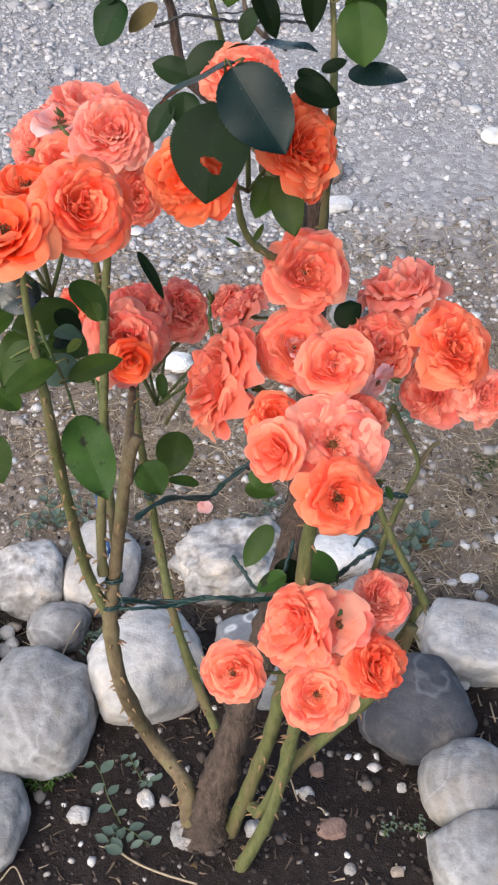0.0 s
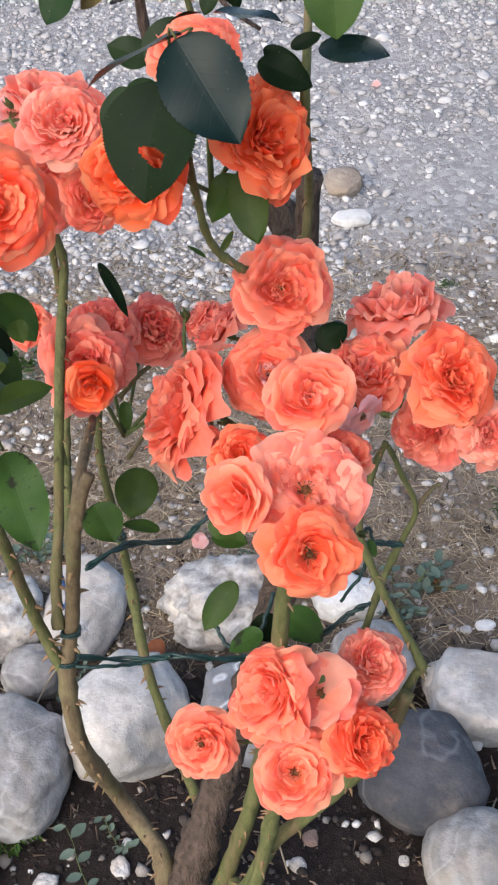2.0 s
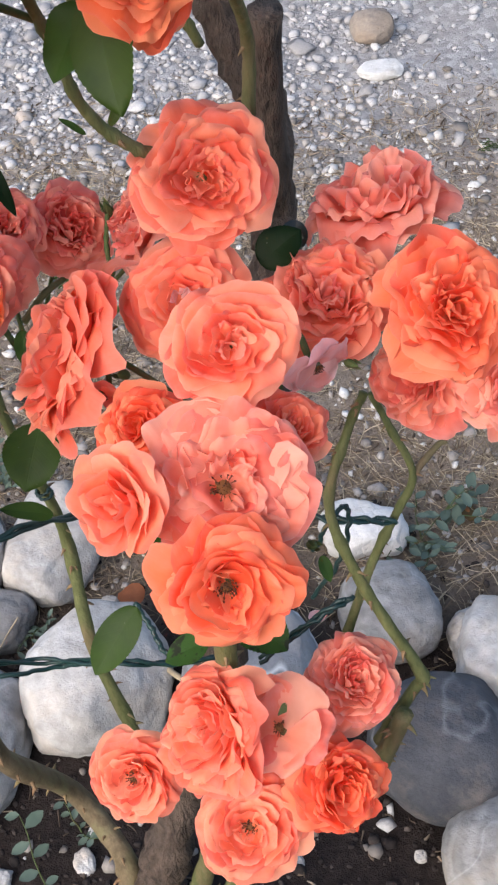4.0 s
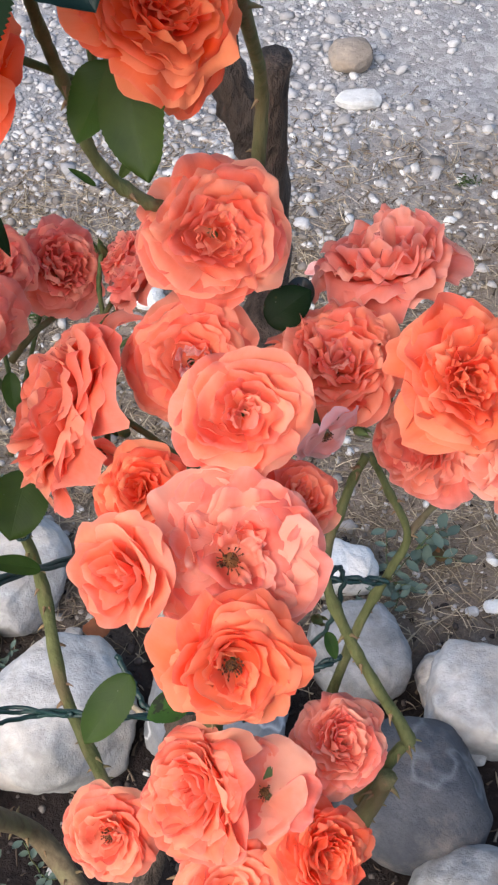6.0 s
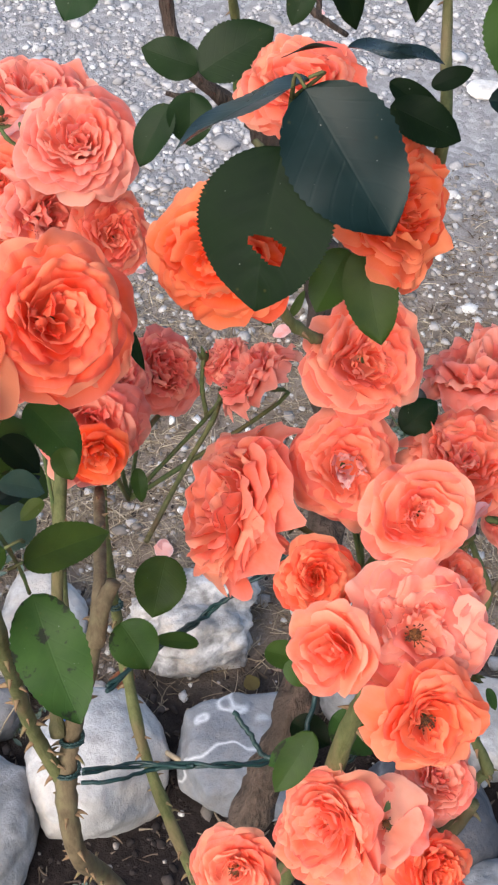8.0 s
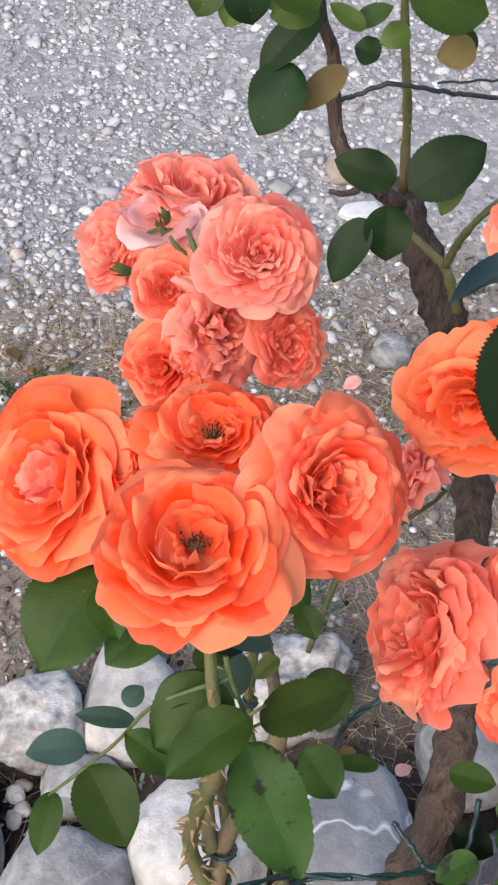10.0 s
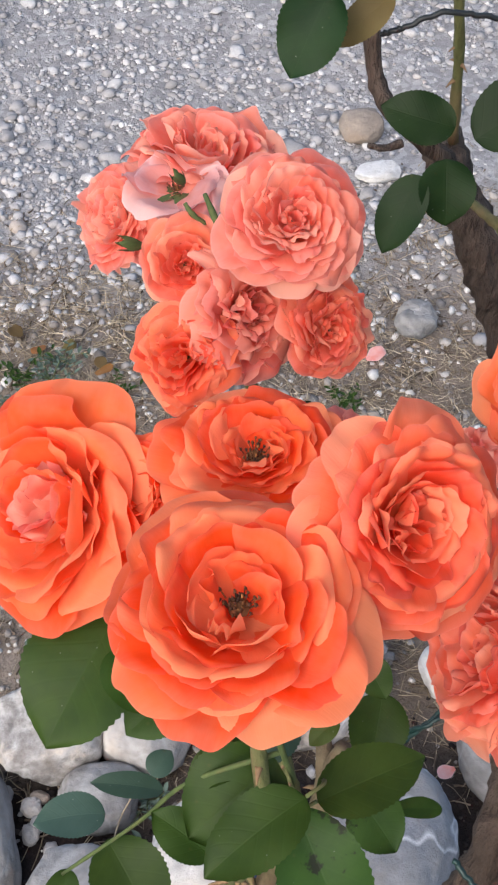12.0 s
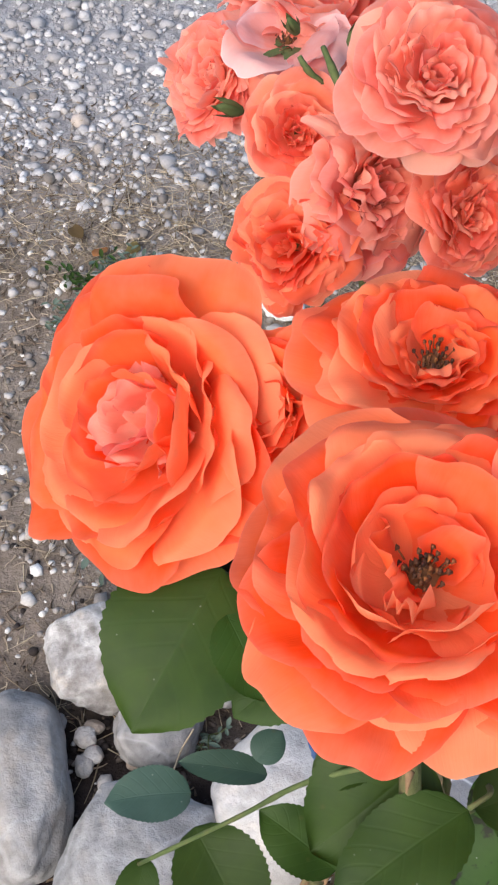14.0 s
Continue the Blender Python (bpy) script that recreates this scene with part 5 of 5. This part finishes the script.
leaf(bush, (0.091, 0.955, 0.573), (0.126, 0.927, 0.567), 0.035, (0.01, -0.31, 0.95), leaf_spotted, 275)
leaf(bush, (0.061, 0.964, 0.549), (0.091, 0.946, 0.545), 0.028, (-0.06, -0.3, 0.95), leaf_dark, 276)
leaf(bush, (-0.06, 1.094, 0.709), (-0.056, 1.074, 0.691), 0.013, (0.19, -0.5, 0.84), leaf_green, 277)
leaf(bush, (-0.136, 0.882, 0.914), (-0.112, 0.89, 0.918), 0.016, (0.17, -0.22, 0.96), leaf_green, 278)
leaf(bush, (0.158, 0.843, 0.793), (0.163, 0.832, 0.786), 0.007, (0.31, -0.52, 0.79), leaf_green, 279)
leaf(bush, (-0.013, 0.939, 0.7), (-0.045, 0.937, 0.709), 0.013, (0.19, -0.17, 0.97), leaf_green, 280)
leaf(bush, (0.138, 1.064, 0.827), (0.134, 1.05, 0.811), 0.017, (0.03, -0.62, 0.78), leaf_sheen, 281)
leaf(bush, (-0.084, 0.874, 0.972), (-0.077, 0.86, 0.964), 0.014, (0.09, -0.54, 0.84), leaf_green, 282)
leaf(bush, (-0.026, 1.156, 1.098), (-0.04, 1.161, 1.102), 0.018, (-0.15, -0.5, 0.85), leaf_deep, 283)
leaf(bush, (-0.033, 1.173, 1.105), (-0.053, 1.182, 1.116), 0.012, (-0.15, -0.6, 0.79), leaf_fresh, 284)
leaf(bush, (-0.036, 1.193, 1.097), (-0.015, 1.194, 1.108), 0.013, (-0.04, -0.69, 0.72), leaf_green, 285)
leaf(bush, (-0.064, 1.188, 1.122), (-0.092, 1.187, 1.115), 0.024, (-0.21, -0.61, 0.76), leaf_green, 286)
leaf(bush, (0.018, 1.155, 1.115), (0.023, 1.146, 1.102), 0.012, (-0.04, -0.76, 0.64), leaf_deep, 287)
leaf(bush, (0.047, 1.081, 1.119), (0.036, 1.07, 1.095), 0.016, (-0.24, -0.75, 0.61), leaf_deep, 288)
cane([(0.0204, 1.2688, 0.9283, 0.0032), (0.0119, 1.2495, 1.0051, 0.0029), (0.0005, 1.2335, 1.0736, 0.0025), (-0.0083, 1.2103, 1.1364, 0.0023), (-0.0195, 1.1817, 1.2222, 0.0021)], cane_green, bush, "cane", seed=289, thorns=8)
cane([(0.0211, 1.2784, 0.9073, 0.0064), (-0.0196, 1.2591, 0.9549, 0.0052), (-0.0328, 1.2683, 0.9831, 0.0048), (-0.0378, 1.2659, 1.0356, 0.0044), (-0.0494, 1.2533, 1.0718, 0.0036), (-0.0569, 1.2387, 1.1309, 0.0032), (-0.059, 1.2224, 1.1964, 0.0024)], bark_old, bush, "twig", seed=290)
cane([(0.085, 1.06, 0.84, 0.0034), (0.066, 1.035, 0.895, 0.0034), (0.058, 1.026, 0.908, 0.0034), (0.042, 1.02, 0.927, 0.0034), (0.034, 1.011, 0.953, 0.003), (0.031, 1.006, 0.979, 0.0029), (0.029, 0.985, 1.02, 0.0028), (0.03, 0.96, 1.065, 0.0027), (0.0336, 0.9494, 1.1262, 0.0025)], cane_green, bush, "cane", seed=291, thorns=5)
leaf(bush, (0.043, 1.034, 0.917), (0.053, 1.045, 0.93), 0.006, (0.26, -0.63, 0.73), leaf_fresh, 292)
leaf(bush, (0.032, 1.026, 0.918), (0.018, 1.029, 0.927), 0.004, (0.26, -0.47, 0.84), leaf_green, 293)
cane([(0.0743, 1.1253, 1.0585, 0.0016), (0.0616, 1.1218, 1.0688, 0.0018), (0.0518, 1.1218, 1.0766, 0.002), (0.0416, 1.1244, 1.0892, 0.002), (0.0371, 1.1287, 1.1075, 0.002), (0.034, 1.135, 1.16, 0.0022)], bark_old, bush, "twig", seed=294, knots=0.3)
cane([(0.0565, 1.1242, 1.0717, 0.0018), (0.0565, 1.1277, 1.0824, 0.0017), (0.0552, 1.1297, 1.0901, 0.0013)], bark_old, bush, "twig", seed=295)
cane([(-0.0147, 1.2489, 0.9422, 0.0026), (-0.0258, 1.247, 0.9402, 0.0022), (-0.0361, 1.2469, 0.9427, 0.0016)], bark_old, bush, "twig", seed=296)
cane([(0.1091, 1.1157, 0.8657, 0.0041), (0.112, 1.1088, 0.9282, 0.0037), (0.1093, 0.9868, 1.066, 0.0034), (0.1113, 1.0269, 1.121, 0.0026), (0.106, 1.0329, 1.1823, 0.0023), (0.1002, 1.0283, 1.2855, 0.0019)], cane_green, bush, "cane", seed=297, thorns=5)

cane([(0.0310, 1.2700, 0.8870, 0.0028), (0.0420, 1.2500, 0.8860, 0.0032), (0.0510, 1.2350, 0.8840, 0.0034), (0.0580, 1.2300, 0.8660, 0.0036), (0.0660, 1.2350, 0.8410, 0.0036)], cane_green, bush, "cane", seed=378)
cane([(0.0510, 1.2350, 0.8840, 0.0030), (0.0540, 1.2200, 0.9180, 0.0026), (0.0580, 1.2000, 0.9510, 0.0024), (0.0680, 1.1900, 0.9750, 0.0020)], cane_green, bush, "cane", seed=379)

# ---- wires, string and fallen petals ----
tie = thing("garden_wire", (-0.104, 0.934, 0.528), "dark green coated wire tied round the canes", "garden wire")
strand([(-0.104, 0.934, 0.528), (-0.062, 0.958, 0.494), (-0.007, 0.942, 0.521), (0.031, 0.951, 0.506), (0.076, 0.97, 0.487)], 0.0013, wire_coating, tie, 0, 2, 298)
strand([(-0.104, 0.934, 0.528), (-0.062, 0.958, 0.494), (-0.007, 0.942, 0.521), (0.031, 0.951, 0.506), (0.076, 0.97, 0.487)], 0.0013, wire_coating, tie, 1, 2, 298)
tie = thing("garden_wire", (-0.106, 0.929, 0.519), "loose end of green wire strung between canes", "garden wire")
strand([(-0.106, 0.929, 0.519), (-0.08, 0.933, 0.515), (-0.048, 0.955, 0.492), (-0.016, 0.942, 0.521)], 0.0014, wire_coating, tie, 0, 1, 299)
tie = thing("garden_wire", (-0.078, 0.923, 0.667), "twisted green wire slanting up between the canes", "garden wire")
strand([(-0.078, 0.923, 0.667), (-0.048, 0.961, 0.655), (-0.014, 1.051, 0.564), (0.009, 1.059, 0.584), (0.042, 1.071, 0.607), (0.078, 1.084, 0.635)], 0.0014, wire_coating, tie, 0, 2, 300)
strand([(-0.078, 0.923, 0.667), (-0.048, 0.961, 0.655), (-0.014, 1.051, 0.564), (0.009, 1.059, 0.584), (0.042, 1.071, 0.607), (0.078, 1.084, 0.635)], 0.0014, wire_coating, tie, 1, 2, 300)
tie = thing("garden_wire", (0.143, 0.955, 0.588), "green wire looped round the flowering canes", "garden wire")
strand([(0.143, 0.955, 0.588), (0.161, 0.958, 0.625), (0.169, 0.969, 0.658), (0.165, 0.973, 0.667), (0.155, 0.96, 0.664), (0.146, 0.959, 0.638)], 0.0013, wire_coating, tie, 0, 1, 301)
tie = thing("garden_wire", (0.133, 0.996, 0.629), "pair of green wires pulled to a side cane", "garden wire")
strand([(0.133, 0.996, 0.629), (0.159, 0.99, 0.63), (0.181, 0.993, 0.626), (0.199, 0.998, 0.618)], 0.0013, wire_coating, tie, 0, 2, 302)
strand([(0.133, 0.996, 0.629), (0.159, 0.99, 0.63), (0.181, 0.993, 0.626), (0.199, 0.998, 0.618)], 0.0013, wire_coating, tie, 1, 2, 302)
tie = thing("garden_wire", (0.105, 0.938, 0.533), "green wire running down behind the lower blooms", "garden wire")
strand([(0.105, 0.938, 0.533), (0.131, 0.951, 0.551), (0.154, 0.96, 0.567), (0.17, 0.967, 0.572)], 0.0013, wire_coating, tie, 0, 2, 303)
strand([(0.105, 0.938, 0.533), (0.131, 0.951, 0.551), (0.154, 0.96, 0.567), (0.17, 0.967, 0.572)], 0.0013, wire_coating, tie, 1, 2, 303)
tie = thing("garden_wire", (0.015, 0.968, 0.559), "knotted wire end standing off the trunk", "garden wire")
strand([(0.015, 0.968, 0.559), (0.028, 0.951, 0.551), (0.038, 0.937, 0.545), (0.054, 0.934, 0.546), (0.067, 0.942, 0.553), (0.081, 0.977, 0.574)], 0.0016, wire_coating, tie, 0, 1, 304)
tie = thing("rubber_tie", (-0.036, 1.172, 1.063), "black rubber tie holding the upper canes", "rubber tie")
strand([(-0.046, 1.174, 1.059), (-0.036, 1.172, 1.063), (-0.016, 1.172, 1.071), (0.013, 1.172, 1.066), (0.041, 1.172, 1.062), (0.073, 1.172, 1.063), (0.101, 1.172, 1.061)], 0.0011, rubber_black, tie, 0, 1, 305)
strand([(0.012, 1.172, 1.071), (0.04, 1.172, 1.073), (0.072, 1.171, 1.071), (0.104, 1.17, 1.069)], 0.0006, rubber_black, tie, 1, 1, 305)
tie = thing("blue_string", (-0.14, 1.065, 0.563), "blue string hanging by the canes", "string")
strand([(-0.14, 1.065, 0.563), (-0.137, 1.038, 0.544), (-0.125, 1.008, 0.525), (-0.132, 0.995, 0.517), (-0.113, 0.983, 0.509)], 0.0012, blue_string, tie, 0, 2, 306)
strand([(-0.14, 1.065, 0.563), (-0.137, 1.038, 0.544), (-0.125, 1.008, 0.525), (-0.132, 0.995, 0.517), (-0.113, 0.983, 0.509)], 0.0012, blue_string, tie, 1, 2, 306)
for way, place, around, turns in (((0.15, 0.3, 1), (-0.1198, 0.953, 0.497), 0.0092, 2), ((0.15, 0.3, 1), (-0.1148, 0.9637, 0.529), 0.0086, 2), ((0, -0.22, 1), (-0.0874, 1.112, 0.505), 0.0057, 2)):
    tie = thing("garden_wire", place, "green wire wound tightly round a cane", "garden wire")
    m = frame_of(way, place)
    loops = [m @ Vector((around * math.cos(a), around * math.sin(a), 0.0009 * a - 0.006 + 0.002 * math.sin(a * 0.7))) for a in np.linspace(0, 6.283 * turns, 9 * turns)]
    strand([tuple(p) for p in loops], 0.0009, wire_coating, tie, 0, 1, 375)
# dead stalks
dry_stick([(-0.161, 0.931, 0.004, 0.0016), (-0.13, 0.906, 0.012, 0.0016), (-0.091, 0.889, 0.012, 0.0016), (-0.046, 0.878, 0.006, 0.0016)], "pale dry stalk lying on dark soil", 307)
dry_stick([(-0.265, 1.229, 0.03, 0.0009), (-0.254, 1.263, 0.035, 0.0009), (-0.239, 1.283, 0.05, 0.0009)], "thin straw leaning on a grey stone", 308)
dry_stick([(0.076, 1.031, 0.03, 0.0011), (0.082, 1.016, 0.02, 0.0011), (0.089, 1, 0.006, 0.0011)], "short straw leaning on the green canes", 309)
dry_stick([(0.376, 1.163, 0.004, 0.0012), (0.376, 1.141, 0.012, 0.0012), (0.379, 1.128, 0.006, 0.0012)], "bit of straw by the river stones", 310)
dry_stick([(-0.309, 0.884, 0.004, 0.0011), (-0.292, 0.901, 0.01, 0.0011), (-0.273, 0.871, 0.006, 0.0011)], "dead twig on the bed", 311)
dry_stick([(-0.069, 1.237, 0.03, 0.0035), (-0.038, 1.207, 0.05, 0.0035), (-0.007, 1.194, 0.03, 0.0035)], "split pale stick under the slate stone", 312)
# fallen petals
fallen_petal((-0.061, 1.555, 0.012), 0.037, petal_faded, 313, "pale pink petal fallen on dry grass")
fallen_petal((0.131, 2.012, 0.012), 0.040, petal_faded, 314, "pink petal lying on the dry verge")
fallen_petal((0.121, 1.29, 0.05), 0.027, petal_faded, 315, "pink petal fallen beside the trunk")
fallen_petal((0.631, 2.401, 0.012), 0.029, petal_faded, 316, "pink petal on the gravel path")
fallen_petal((0.267, 3.068, 0.012), 0.031, petal_faded, 317, "pink petal on gravel far from the bush")
fallen_petal((-0.107, 2.169, 0.012), 0.028, petal_faded, 318, "pale petal among the dry grass")
fallen_petal((-0.058, 1.562, 0.012), 0.026, petal_faded, 319, "pink petal on stones behind the canes")
# dead leaves
fallen_petal((-0.117, 1.329, 0.02), 0.023, leaf_rust, 320, "curled orange-brown leaf behind the canes", "dead_leaf", "leaf", "dead leaves on the ground")
fallen_petal((-0.111, 1.327, 0.03), 0.041, leaf_rust, 321, "shrivelled orange-brown leaf on the stones", "dead_leaf", "leaf", "dead leaves on the ground")
fallen_petal((0.058, 1.34, 0.006), 0.030, leaf_brown, 322, "curled brown leaf on the soil", "dead_leaf", "leaf", "dead leaves on the ground")
fallen_petal((-0.093, 1.263, 0.006), 0.025, leaf_rust, 323, "rusty dead leaf beside the stones", "dead_leaf", "leaf", "dead leaves on the ground")
fallen_petal((-0.29, 2.007, 0.006), 0.036, leaf_rust, 324, "rust-coloured dead leaf on the verge", "dead_leaf", "leaf", "dead leaves on the ground")
fallen_petal((-0.345, 2.068, 0.006), 0.028, leaf_brown, 325, "brown dead leaf on the verge", "dead_leaf", "leaf", "dead leaves on the ground")
fallen_petal((-0.246, 1.913, 0.006), 0.029, leaf_brown, 326, "brown dead leaf in low weeds", "dead_leaf", "leaf", "dead leaves on the ground")
fallen_petal((0.307, 1.479, 0.006), 0.034, leaf_brown, 327, "tan dead leaf on the verge", "dead_leaf", "leaf", "dead leaves on the ground")
fallen_petal((0.297, 1.48, 0.006), 0.023, leaf_rust, 328, "small rusty leaf in the weeds", "dead_leaf", "leaf", "dead leaves on the ground")
fallen_petal((-0.054, 0.899, 0.006), 0.018, leaf_brown, 329, "brown leaf scrap on dark soil", "dead_leaf", "leaf", "dead leaves on the ground")
fallen_petal((0.45, 1.976, 0.006), 0.025, leaf_rust, 330, "orange dead leaf in the straw", "dead_leaf", "leaf", "dead leaves on the ground")
# buds and bare flower stalks
cane([(-0.0847, 0.9373, 0.7027, 0.0058), (-0.0788, 0.9497, 0.7291, 0.0056), (-0.0708, 0.9573, 0.7466, 0.0052)], cane_brown, bush, "pruned_stub", seed=331)
cane([(-0.1218, 1.1753, 0.9241, 0.0018), (-0.1287, 1.1778, 0.9423, 0.0018), (-0.1351, 1.196, 0.9497, 0.0014)], stalk_green, bush, "flower_stalk", seed=332, sides=6)
cane([(-0.1288, 1.1823, 0.932, 0.0015), (-0.1419, 1.1815, 0.9466, 0.0014), (-0.1466, 1.1854, 0.9523, 0.0012)], stalk_green, bush, "flower_stalk", seed=333, sides=6)
bud_tip(bush, (-0.179, 1.197, 0.915), (-0.6, -0.3, 0.4), 0.0078, 334)
bud_tip(bush, (-0.114, 0.895, 0.924), (-0.2, -0.6, 0.6), 0.0093, 335)
bud_tip(bush, (-0.121, 1.198, 0.953), (0.3, -0.2, 0.8), 0.0055, 336)
bud_tip(bush, (-0.149, 1.202, 0.957), (-0.3, -0.3, 0.8), 0.0062, 337)
bud_tip(bush, (-0.008, 1.191, 0.736), (-0.2, -0.2, 0.9), 0.0076, 338)
bud_tip(bush, (0.01, 1.152, 0.738), (0.5, -0.5, 0.5), 0.0065, 339)
cane([(-0.006, 1.1572, 0.7009, 0.0018), (0.0016, 1.1496, 0.7211, 0.0016), (0.009, 1.1512, 0.7366, 0.0015)], stalk_green, bush, "flower_stalk", seed=340, sides=6)
cane([(-0.006, 1.1572, 0.7009, 0.0018), (-0.0098, 1.1745, 0.7184, 0.0016), (-0.0084, 1.1899, 0.7344, 0.0015)], stalk_green, bush, "flower_stalk", seed=341, sides=6)
bud_tip(bush, (0.045, 0.954, 0.809), (-0.2, -0.6, 0.7), 0.0066, 342)
bud_tip(bush, (0.172, 0.945, 0.826), (0.5, -0.5, 0.3), 0.0052, 343)
bud_tip(bush, (0.153, 0.853, 0.788), (0.3, -0.5, 0.5), 0.0055, 344)
cane([(-0.0525, 1.0384, 0.6879, 0.0022), (-0.0247, 1.101, 0.6976, 0.0022), (-0.0003, 1.1329, 0.7257, 0.002), (0.0056, 1.1731, 0.7162, 0.0016)], cane_green, bush, "flower_stalk", seed=345, sides=6)
cane([(-0.0724, 1.136, 0.6767, 0.003), (-0.0549, 1.1462, 0.6957, 0.0025), (-0.0441, 1.1726, 0.688, 0.002)], cane_green, bush, "flower_stalk", seed=346, sides=6)
# weeds
weed((-0.154, 0.967, 0.003), 0.09, 3, leaf_grey, 347, "grey-green weed growing from dark soil")
weed((-0.132, 1.038, 0.003), 0.05, 2, leaf_grey, 348, "small weed beside the brown cane")
weed((-0.271, 1.024, 0.003), 0.05, 4, leaf_green, 349, "feathery weed against a grey stone", slim=0.2, leaflets=11)
weed((0.274, 1.483, 0.003), 0.09, 5, leaf_grey, 350, "dusty grey-green weed in dry grass", slim=0.26)
weed((0.247, 1.434, 0.003), 0.07, 5, leaf_grey, 351, "dusty weed behind the canes", slim=0.26)
weed((0.048, 1.576, 0.003), 0.05, 3, leaf_grey, 352, "bluish weed on the dry verge", slim=0.24)
weed((-0.321, 1.527, 0.003), 0.07, 4, leaf_grey, 353, "dusty weed behind white stones")
weed((0.205, 0.95, 0.003), 0.03, 2, leaf_grey, 354, "tiny weed on the bare soil")
weed((0.252, 0.958, 0.003), 0.03, 3, leaf_grey, 355, "tiny seedling on the bare soil")
weed((0.431, 1.654, 0.003), 0.06, 6, leaf_green, 356, "fresh grass tuft on dry earth", slim=0.1)
weed((0.374, 2.248, 0.003), 0.035, 6, leaf_green, 357, "small green tuft in the gravel", slim=0.12)
weed((0.564, 2.269, 0.003), 0.04, 7, leaf_green, 358, "green grass tuft beside the path", slim=0.12)
weed((0.614, 2.361, 0.003), 0.03, 6, leaf_green, 359, "little green tuft on the path", slim=0.12)
weed((0.068, 1.928, 0.003), 0.05, 6, leaf_green, 360, "green weed in the dry verge", slim=0.2)
weed((-0.37, 1.997, 0.003), 0.05, 7, leaf_grey, 361, "low dusty weeds on the verge", slim=0.2)
weed((-0.289, 1.907, 0.003), 0.05, 7, leaf_green, 362, "low weeds among dead leaves", slim=0.2)
weed((0.308, 1.806, 0.003), 0.06, 5, leaf_grey, 363, "dusty weed by the trunk", slim=0.25)
weed((-0.306, 1.544, 0.003), 0.07, 5, leaf_grey, 364, "grey weed between stones", slim=0.2)
weed((-0.224, 1.3, 0.003), 0.05, 4, leaf_grey, 365, "weed squeezed between stones", slim=0.2)
weed((0.031, 1.547, 0.003), 0.04, 3, leaf_grey, 366, "bluish weed among stones", slim=0.24)
weed((-0.414, 2.018, 0.003), 0.06, 6, leaf_green, 367, "low weeds in the dead grass", slim=0.2)
weed((-0.355, 2.039, 0.003), 0.05, 6, leaf_grey, 368, "dusty low weed in the dead grass", slim=0.22)
weed((-0.275, 1.973, 0.003), 0.05, 6, leaf_green, 369, "green weed among dead leaves", slim=0.2)
weed((-0.426, 1.935, 0.003), 0.05, 6, leaf_grey, 370, "low dusty weed near the stones", slim=0.22)
fallen_petal((-0.39, 2.063, 0.006), 0.032, leaf_rust, 371, "rust-coloured dead leaf in the weeds", "dead_leaf", "leaf", "dead leaves on the ground")
fallen_petal((-0.293, 2.026, 0.006), 0.026, leaf_brown, 372, "brown dead leaf among straw", "dead_leaf", "leaf", "dead leaves on the ground")
fallen_petal((-0.428, 2.104, 0.006), 0.031, leaf_brown, 373, "curled brown leaf on the verge", "dead_leaf", "leaf", "dead leaves on the ground")
fallen_petal((-0.334, 1.962, 0.006), 0.026, leaf_rust, 374, "small rusty leaf on dry earth", "dead_leaf", "leaf", "dead leaves on the ground")
